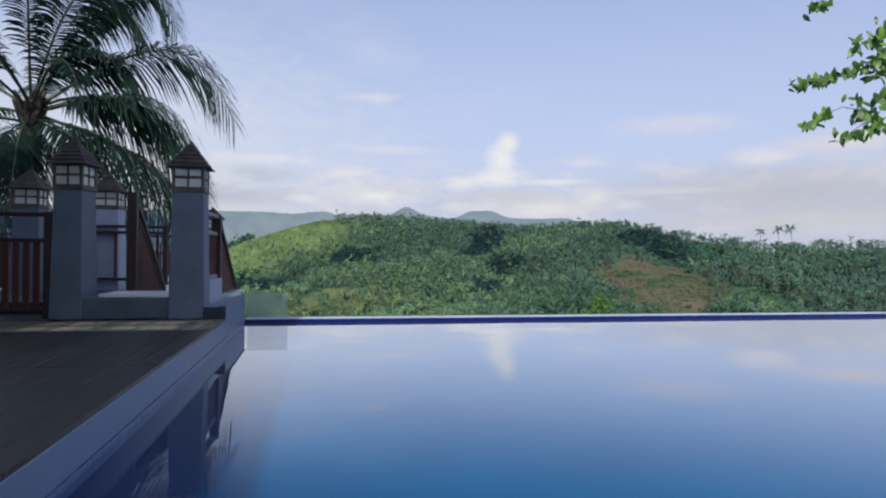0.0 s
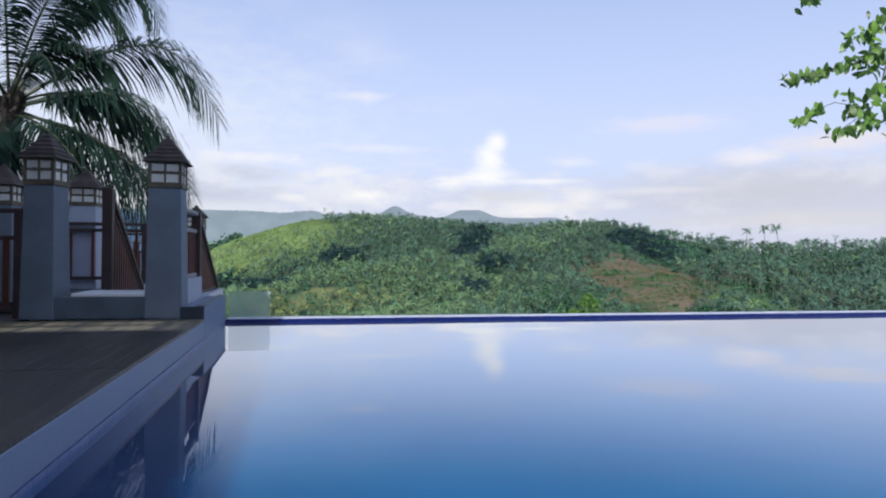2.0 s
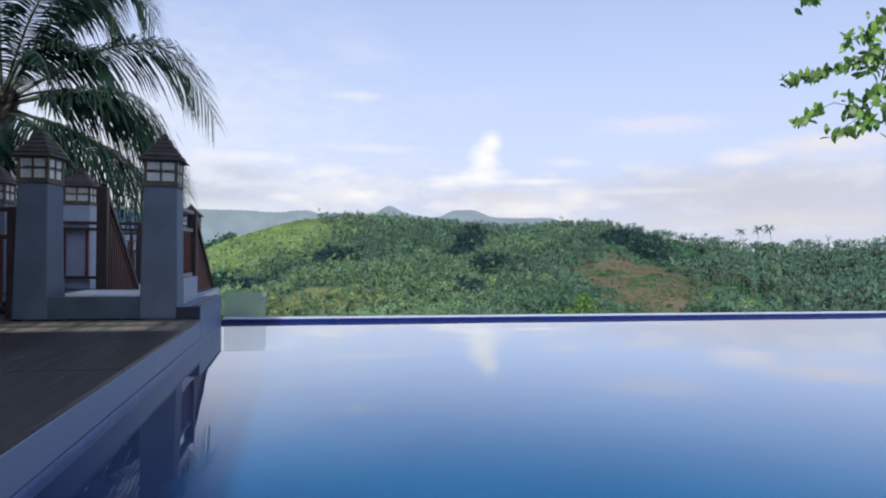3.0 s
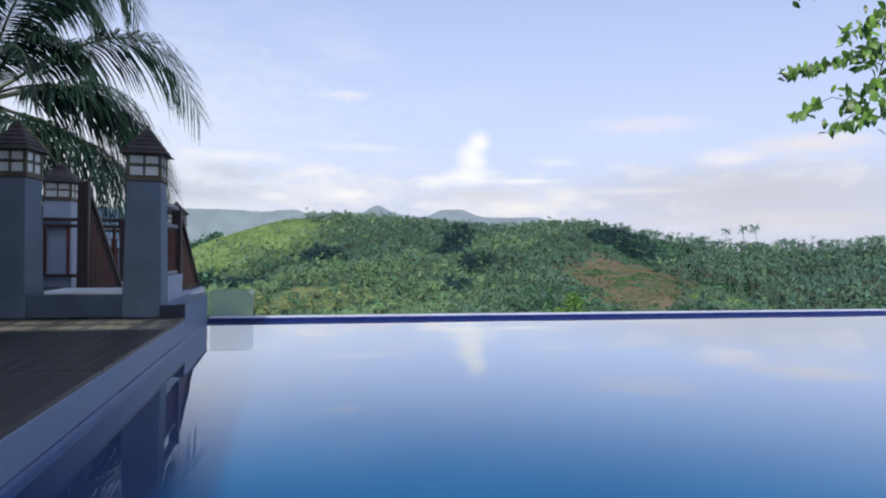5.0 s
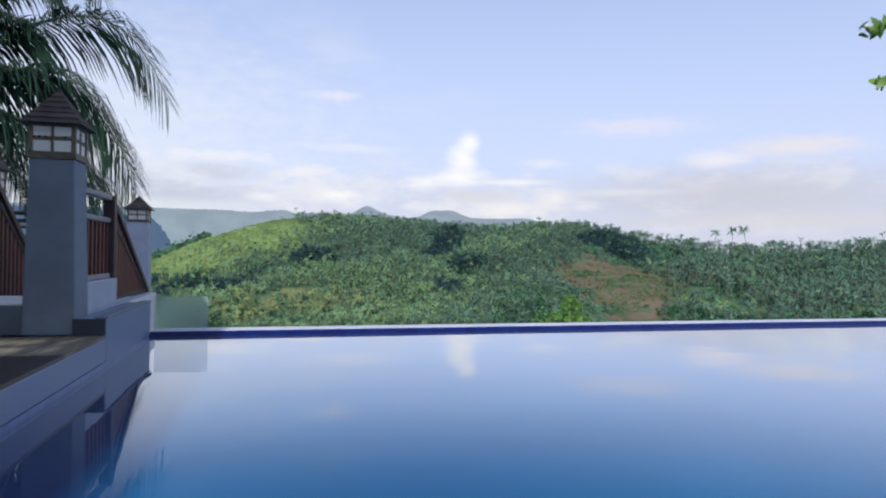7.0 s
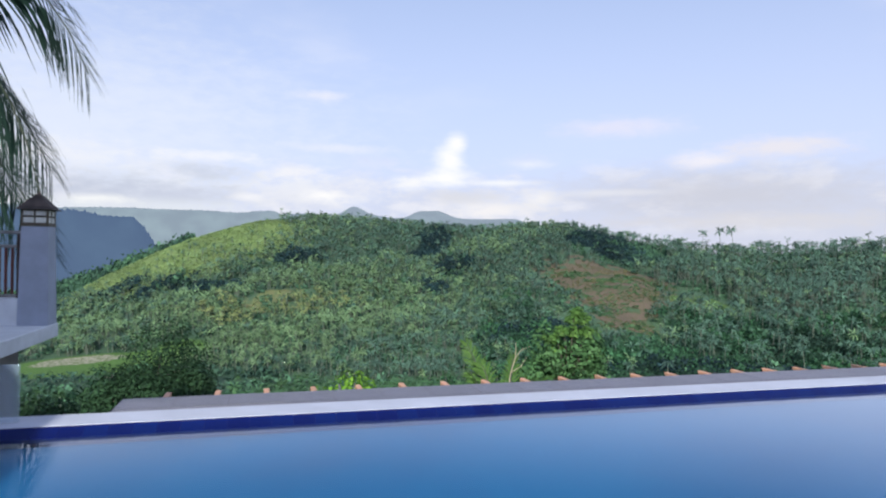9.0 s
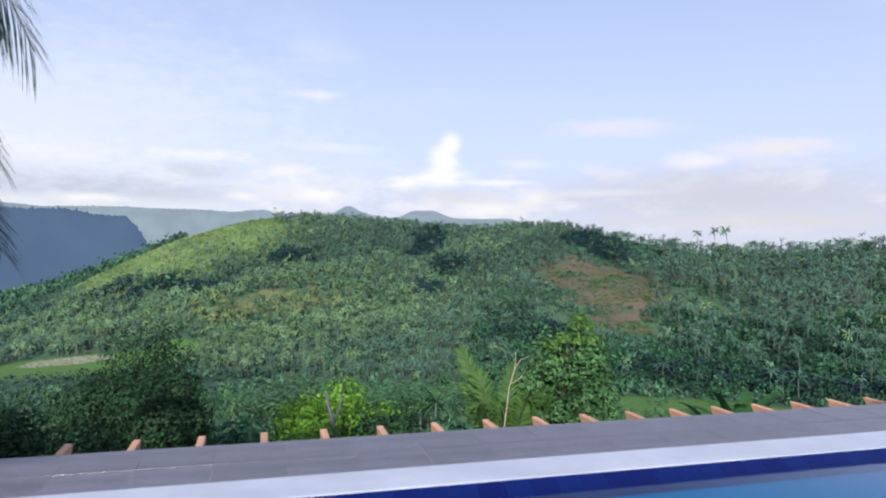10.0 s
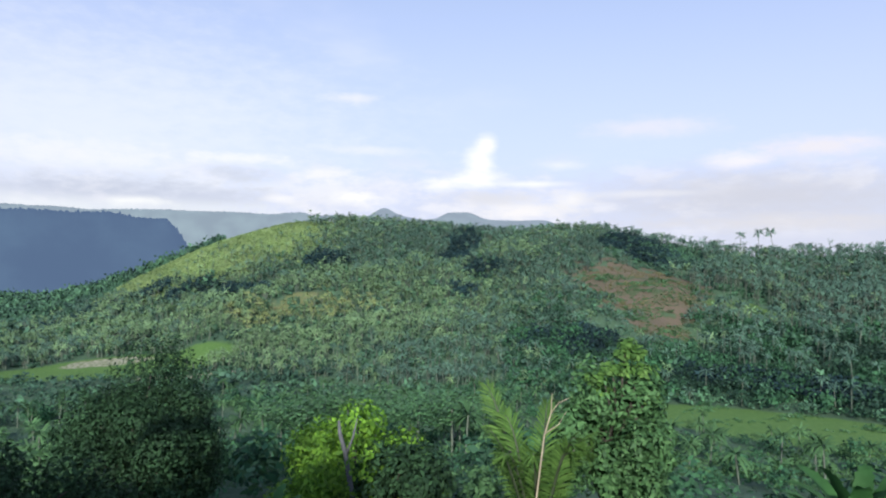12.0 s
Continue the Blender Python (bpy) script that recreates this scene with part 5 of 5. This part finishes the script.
def broadleaf(name, place, tall, crown, middle, count, leaf, mat, seed, label, lobes=14, spread=1.0, droop=0.3):
    """A tree: tapered trunk, limbs to every clump, and a crown of single leaves in uneven clumps."""
    g = np.random.default_rng(seed)
    t = thing(name, label, "tree" if tall > 2.5 else "bush", place)
    centres = []
    for k in range(lobes):
        a, e, r = k * 2.39996 + g.uniform(-0.4, 0.4), math.asin(g.uniform(-0.55, 0.98)), g.uniform(0.45, 0.85)
        centres.append((crown[0] * r * math.cos(a) * math.cos(e), crown[1] * r * math.sin(a) * math.cos(e), middle + crown[2] * r * math.sin(e)))
    centres = np.array(centres)
    sizes = g.uniform(0.26, 0.46, lobes)[:, None] * np.array(crown) * spread
    bm = bmesh.new()
    r0 = 0.03 * tall + 0.03
    tube(bm, [(0, 0, -0.5), (0.05, 0.02, middle * 0.4), (-0.04, 0.03, middle * 0.8), (0, 0, middle + crown[2] * 0.3)], [r0 * 1.25, r0, r0 * 0.75, r0 * 0.3], 9)
    part("trunk", bm, M_BARK, t, smooth=True)
    for c in centres:
        bm = bmesh.new()
        s = Vector((0, 0, middle * 0.55 + 0.2 * (c[2] - middle * 0.55)))
        c = Vector(c)
        tube(bm, [s, s.lerp(c, 0.5) + Vector((0, 0, 0.06 * tall)), c], [r0 * 0.45, r0 * 0.3, r0 * 0.08], 6)
        part("limb", bm, M_BARK, t, smooth=True)
    which = g.integers(0, lobes, count)
    way = g.normal(0, 1, (count, 3))
    way /= np.linalg.norm(way, axis=1)[:, None]
    depth = g.uniform(0.35, 1.08, count) ** 0.6
    p = centres[which] + way * sizes[which] * depth[:, None]
    n = way * 0.9 + np.array([0, 0, 0.2]) + g.normal(0, 0.4, (count, 3))
    n /= np.linalg.norm(n, axis=1)[:, None]
    p[:, 2] -= droop * leaf
    v, f = leaf_quads(g, p, n, leaf)
    mesh_part("crown", mesh_from("crown", v, f), mat, t)
    return t


def on_land(x, y, dz=0.0):
    return (x, y, float(height(x, y)) + dz)


def put_tree(name, x, y, top, half, tall_crown, count, leaf, mat, seed, label, **more):
    """A tree rooted in the ground at x, y with its crown's top at the height top."""
    z = float(height(x, y))
    middle = max(0.6, top - tall_crown - z)
    return broadleaf(name, (x, y, z), top - z, (half, half, tall_crown), middle, count, leaf, mat, seed, label, **more)


put_tree("shade_tree", -4.5, 38.9, -4.0, 5.2, 5.6, 38000, 0.14, M_LEAF_DARK, 51, "broad dark green tree on the slope below the pool", lobes=26)
put_tree("shade_tree", -5.4, 24.2, -4.1, 3.7, 3.4, 10000, 0.13, M_LEAF_DARK, 57, "low dark green tree on the slope beside the terrace", lobes=16)
put_tree("lime_tree", 6.4, 29.6, -4.6, 3.7, 3.6, 11000, 0.16, M_LEAF_LIME, 52, "bushy lime green tree in morning sun", lobes=16)
# takes the dark leaf colour for the shade it stands in
put_tree("green_tree", 7.9, 27.2, -5.9, 2.7, 2.6, 7000, 0.15, M_LEAF_DARK, 53, "bushy tree before the lime green one, leaves darkened for shade", lobes=14)
young = put_tree("young_tree", 12.9, 17.6, -1.20, 1.8, 2.5, 13500, 0.11, M_LEAF_SHADY, 54, "leafy young tree with lit upper shoots above the walkway", lobes=28)


def shoots(tree, tufts, mat, seed):
    """Lit leafy shoots above a crown, brighter in colour: a bowed twig and a loose tuft of leaves each."""
    g = np.random.default_rng(seed)
    z0 = tree.matrix_world.translation.z
    for dx, dy, z, rx, rz, count in tufts:
        c = np.array([dx, dy, z - z0])
        bm = bmesh.new()
        tube(bm, [(dx * 0.3, dy, -2.8 - z0), (dx * 0.6, dy, (z - 2.2) / 2 - z0), tuple(c)], [0.035, 0.025, 0.010], 6)
        part("shoot", bm, M_BARK, tree, smooth=True)
        way = g.normal(0, 1, (count, 3))
        way /= np.linalg.norm(way, axis=1)[:, None]
        p = c + way * np.array([rx, rx, rz]) * (g.uniform(0.2, 1.0, count) ** 0.5)[:, None]
        n = way + np.array([0, -0.3, 0.9])
        n /= np.linalg.norm(n, axis=1)[:, None]
        v, f = leaf_quads(g, p, n, 0.105)
        mesh_part("foliage", mesh_from("foliage", v, f), mat, tree, "leaves of the lit top, in a brighter green")


# light on the top is in the colour: brighter shoots, shaded crown leaf
shoots(young, [(0.35, -0.3, -0.80, 0.30, 0.20, 120), (0.6, -0.3, -1.05, 0.36, 0.26, 130), (0.15, -0.5, -1.05, 0.34, 0.20, 110), (-0.3, -0.5, -1.45, 0.34, 0.20, 120), (-0.75, -0.5, -1.70, 0.34, 0.22, 130), (0.75, -0.6, -1.5, 0.40, 0.24, 90), (0.2, -0.4, -1.5, 0.40, 0.24, 110), (-0.5, -0.3, -2.2, 0.40, 0.26, 90), (0.9, -0.5, -2.3, 0.36, 0.24, 70)], M_LEAF_MID, 58)


def dead_branch():
    z = float(height(9.1, 13.9))
    t = thing("dead_tree", "bare bleached dead sapling with two twigs", "tree", (9.1, 13.9, z))
    bm = bmesh.new()
    top = -1.40 - z
    tube(bm, [(-0.25, 0, -0.3), (0.0, 0, top * 0.5), (0.28, 0, top - 0.95), (0.44, 0, top - 0.45), (0.46, 0, top)], [0.026, 0.022, 0.019, 0.015, 0.006], 7)
    part("stem", bm, M_DEADWOOD, t, smooth=True)
    for a, b, c in (((0.30, 0, top - 0.9), (0.62, 0, top - 0.72), (0.86, 0.1, top - 0.44)), ((0.44, 0, top - 0.45), (0.62, 0, top - 0.22), (0.95, 0, top - 0.10))):
        bm = bmesh.new()
        tube(bm, [a, b, c], [0.014, 0.010, 0.004], 6)
        part("twig", bm, M_DEADWOOD, t, smooth=True)


def stump():
    x, y = 5.62, 25.7
    z = float(height(x, y))
    t = thing("dead_tree", "grey bare forked trunk standing in front of the lime tree", "tree", (x, y, z))
    top = -4.75 - z
    bm = bmesh.new()
    tube(bm, [(0.7, 0, -0.4), (0.5, 0, top * 0.45), (0.15, 0, top - 1.2), (-0.05, 0, top - 0.5), (-0.1, 0, top)], [0.13, 0.11, 0.09, 0.075, 0.045], 8)
    part("trunk", bm, M_GREYBARK, t, smooth=True)
    bm = bmesh.new()
    tube(bm, [(0.2, 0, top - 1.35), (0.45, 0, top - 0.7), (0.62, 0, top + 0.05)], [0.065, 0.045, 0.02], 7)
    part("fork", bm, M_GREYBARK, t, smooth=True)


dead_branch()
stump()


def young_palm(place, label, seed, count, length, spread, leaflet):
    """A clump of upright feather leaves from the ground or a short stem."""
    t = thing("young_palm", label, "palm", place)
    g = np.random.default_rng(seed)
    bm = bmesh.new()
    tube(bm, [(0, 0, -2.4), (0, 0, 0.2), (0, 0, 0.9)], [0.20, 0.16, 0.10], 9)
    part("stem", bm, M_BARK, t, smooth=True)
    for k in range(count):
        a = k * 137.5 + g.uniform(-15, 15)
        rise = g.uniform(1.6, 4.0) * spread
        ln = length * g.uniform(0.75, 1.05) / math.hypot(1, rise)
        stalk, leaves = frond_mesh(g, length, arch(ln, rise, 0.55 * rise * g.uniform(0.5, 0.95), 2.6), leaflet, 0.45, 46, 32.0)
        fr = part("frond", stalk, M_RACHIS, t, smooth=True)
        fr.location, fr.rotation_euler = (0, 0, 0.5), (0, 0, radians(a))
        mesh_part("blade", leaves, M_PALM_LIGHT, fr)
    return t


M_PALM_LIGHT = material("young_palm_leaf", (0.080, 0.160, 0.040), 0.7, spec=0.15, vary=0.3, scale=0.8, fine=14, bump=0.0, island=0.3, sheer=0.25)
young_palm(on_land(9.75, 15.2, 1.8), "young coconut palm with upright yellow-green fronds", 61, 15, 6.0, 1.5, 0.62)


def banana(place, stem, leaves, label, seed):
    """A banana plant: sheathed stem and broad, split, arching leaves."""
    t = thing("banana_plant", label, "banana plant", place, 0.0, "banana plants on the slope")
    g = np.random.default_rng(seed)
    bm = bmesh.new()
    tube(bm, [(0, 0, -0.3), (0.03, 0, stem * 0.5), (0, 0, stem)], [0.17, 0.14, 0.09], 10)
    part("stem", bm, M_RACHIS, t, smooth=True)
    for k in range(leaves):
        a, rise = radians(k * 137.5 + g.uniform(-20, 20)), g.uniform(0.7, 3.2)
        ln = g.uniform(1.6, 2.3)
        flat = ln / math.hypot(1, rise)
        verts, faces, segs = [], [], 14
        for s in range(segs + 1):
            u = s / segs
            out, up = flat * u, flat * rise * (u - 0.42 * u ** 2.3)
            w = 0.17 * math.sin(math.pi * min(1, 0.10 + 0.9 * u)) ** 0.6 if u > 0.12 else 0.03
            w *= 0.85 + 0.15 * math.sin(s * 2.7 + k)
            c = Vector((out * math.cos(a), out * math.sin(a), stem - 0.1 + up))
            side = Vector((-math.sin(a), math.cos(a), 0))
            lift = Vector((0, 0, 0.35 * w))
            verts += [c + side * w + lift, c, c - side * w + lift]
        for s in range(segs):
            o = 3 * s
            faces += [(o, o + 3, o + 4, o + 1), (o + 1, o + 4, o + 5, o + 2)]
        mesh_part("leaf", mesh_from("leaf", verts, faces), M_BANANA, t, smooth=True)
    return t


for k, (bx, by, st) in enumerate(((11.2, 7.4, 4.3), (12.6, 8.6, 4.6), (10.0, 8.2, 3.6), (14.2, 8.0, 4.2), (3.2, 16.5, 2.9), (0.4, 17.5, 2.7))):
    banana(on_land(bx, by), st, 11, "banana plant with broad dark green leaves below the walkway", 70 + k)


def overhanging_tree():
    """The tree beside the pool whose leafy twigs hang into view."""
    g = np.random.default_rng(81)
    t = thing("overhanging_tree", "tree leaning over the pool with fresh green leaves", "tree", (14.0, -5.0, 0.05))
    bm = bmesh.new()
    tube(bm, [(0, 0, -0.3), (-0.2, 0.1, 1.6), (-0.9, 0.4, 3.2), (-2.2, 0.8, 4.6)], [0.22, 0.18, 0.14, 0.09], 10)
    part("trunk", bm, M_BARK, t, smooth=True)
    twigs = [
        [(-2.2, 0.8, 4.55), (-4.4, 1.3, 4.6), (-5.7, 1.55, 4.2), (-6.2, 1.6, 3.45), (-6.7, 1.6, 3.24), (-7.2, 1.6, 3.08), (-7.6, 1.6, 3.02)],
        [(-5.7, 1.55, 4.2), (-6.1, 1.6, 3.6), (-6.25, 1.6, 3.1), (-6.4, 1.6, 2.75), (-6.8, 1.6, 2.5)],
        [(-4.4, 1.3, 4.6), (-5.4, 1.5, 4.7), (-6.6, 1.6, 4.4), (-7.0, 1.6, 4.12), (-7.35, 1.6, 3.94)],
        [(-6.4, 1.6, 2.75), (-6.9, 1.6, 2.80), (-7.1, 1.6, 2.72), (-7.35, 1.6, 2.58)],
    ]
    for k, pts in enumerate(twigs):
        bm = bmesh.new()
        thick = (0.014, 0.010, 0.012, 0.0035)[k]
        tube(bm, pts, [thick * (1 - i / len(pts)) + 0.002 for i in range(len(pts))], 6)
        part("twig", bm, M_BARK, t, smooth=True)
    # leafy stretches: from, to, number of leaves, looseness
    sprays = [
        ((-6.25, 3.42), (-6.75, 3.24), 34, 0.045), ((-6.75, 3.22), (-7.6, 3.00), 48, 0.030),
        ((-6.2, 3.85), (-6.6, 3.50), 52, 0.09), ((-6.2, 3.45), (-6.4, 3.2), 40, 0.08),
        ((-6.25, 2.95), (-6.72, 2.82), 26, 0.07), ((-6.35, 2.72), (-6.70, 2.64), 26, 0.06), ((-6.35, 2.56), (-7.0, 2.43), 28, 0.035),
        ((-7.05, 2.72), (-7.4, 2.52), 20, 0.03), ((-7.05, 4.00), (-7.35, 3.92), 16, 0.045), ((-6.1, 3.1), (-6.2, 2.5), 40, 0.09),
    ]
    cs = []
    for (x0, z0), (x1, z1), count, loose in sprays:
        for k in range(count):
            u = (k + 0.5) / count
            off = np.clip(g.normal(0, loose, 3), -1.6 * loose, 1.6 * loose)
            cs.append(np.array([x0 + (x1 - x0) * u, 1.6, z0 + (z1 - z0) * u]) + off * np.array([1, 1.6, 1]))
    cs = np.array(cs)
    n = g.normal(0, 0.5, (len(cs), 3)) + np.array([-0.3, -0.8, 0.35])
    n /= np.linalg.norm(n, axis=1)[:, None]
    v, f = hanging_leaves(g, cs, n, 0.069)
    mesh_part("foliage", mesh_from("foliage", v, f), M_LEAF_NEAR, t)
    # the crown above and beside the view
    c = g.normal(0, 1, (2600, 3)) * np.array([1.2, 1.4, 0.8]) + np.array([0.6, -0.6, 5.9])
    n = g.normal(0, 1, (2600, 3)) + np.array([0, 0, 1.0])
    n /= np.linalg.norm(n, axis=1)[:, None]
    v, f = leaf_quads(g, c, n, 0.09)
    mesh_part("crown", mesh_from("crown", v, f), M_LEAF_NEAR, t)


def hanging_leaves(g, centres, normals, size):
    """Pointed leaves of six sides that hang from the twig."""
    count = len(centres)
    down = np.array([0, 0, -1.0]) + g.normal(0, 0.55, (count, 3))
    down -= normals * (down * normals).sum(1)[:, None]
    down /= np.linalg.norm(down, axis=1)[:, None]
    side = np.cross(normals, down)
    s = (size * g.uniform(0.7, 1.25, count))[:, None]
    rows = ((-1.0, 0.03), (-0.5, 0.36), (0.1, 0.46), (0.6, 0.28), (1.1, 0.02))
    verts = []
    for a, w in rows:
        mid = centres + down * s * a - normals * s * 0.18 * a * a
        verts += [mid + side * s * w + normals * s * 0.10, mid - side * s * w + normals * s * 0.10]
    verts = np.stack(verts, 1).reshape(-1, 3)
    base = np.arange(count)[:, None, None] * 10
    quad = np.array([[2 * k, 2 * k + 1, 2 * k + 3, 2 * k + 2] for k in range(4)])
    return verts, (base + quad[None]).reshape(-1, 4)


overhanging_tree()


# ---- pieces of floors, last ----
def board_mesh(length, mat):
    me = bpy.data.meshes.new("deck_board")
    bm = box((-0.069, 0.0, 0.0), (0.069, length, 0.032), 0.0015)
    bm.to_mesh(me)
    bm.free()
    me.materials.append(mat)
    return me


def build_deck_boards():
    """Long dark boards, short ones paled for the sun patches before the pillars, and dark ones under the railing."""
    long, middle, paled, short = board_mesh(3.24, M_DECK), board_mesh(2.14, M_DECK), board_mesh(1.09, M_PALED_DECK), board_mesh(0.95, M_DECK)
    for i in range(48):
        x = -0.072 - 0.14 * i
        rows = [(-5.22, middle)] + [(-1.97 - 3.25 * (j + 1), long) for j in range(1, 4)] + [(-3.07, paled if x > -4.6 else board_mesh(1.09, M_DECK))]
        if i > 13:
            rows.append((-1.965, short))
        for y, me in rows:
            mesh_part("deck_board", me, M_DECK, deck_bed).location = (x, y, 0.256)


def build_rim_tiles():
    """Waterline tiles: upright along the infinity edge and along the deck wall."""
    me = bpy.data.meshes.new("rim_tile")
    bm = box((0.0008, 0.0, 0.0), (0.1492, 0.126, 0.004), 0.0008)
    bm.to_mesh(me)
    bm.free()
    me.materials.append(M_BLUETILE)
    lean = math.atan2(0.054, 0.114)
    for i in range(int(POOL_X / 0.15)):
        t = mesh_part("rim_tile", me, M_BLUETILE, rim)
        t.location, t.rotation_euler = (0.15 * i, -0.0705, 0.0288), (lean, 0, 0)
    me = bpy.data.meshes.new("rim_tile")
    bm = box((0.0008, -0.004, -0.01), (0.1492, 0.002, 0.0865), 0.0008)
    bm.to_mesh(me)
    bm.free()
    me.materials.append(M_SIDETILE)
    for i in range(int(-POOL_Y / 0.15)):
        t = mesh_part("rim_tile", me, M_SIDETILE, side_rim)
        t.location, t.rotation_euler = (0.0, -0.15 * (i + 1), -0.025), (0, 0, math.pi / 2)


build_deck_boards()
build_rim_tiles()
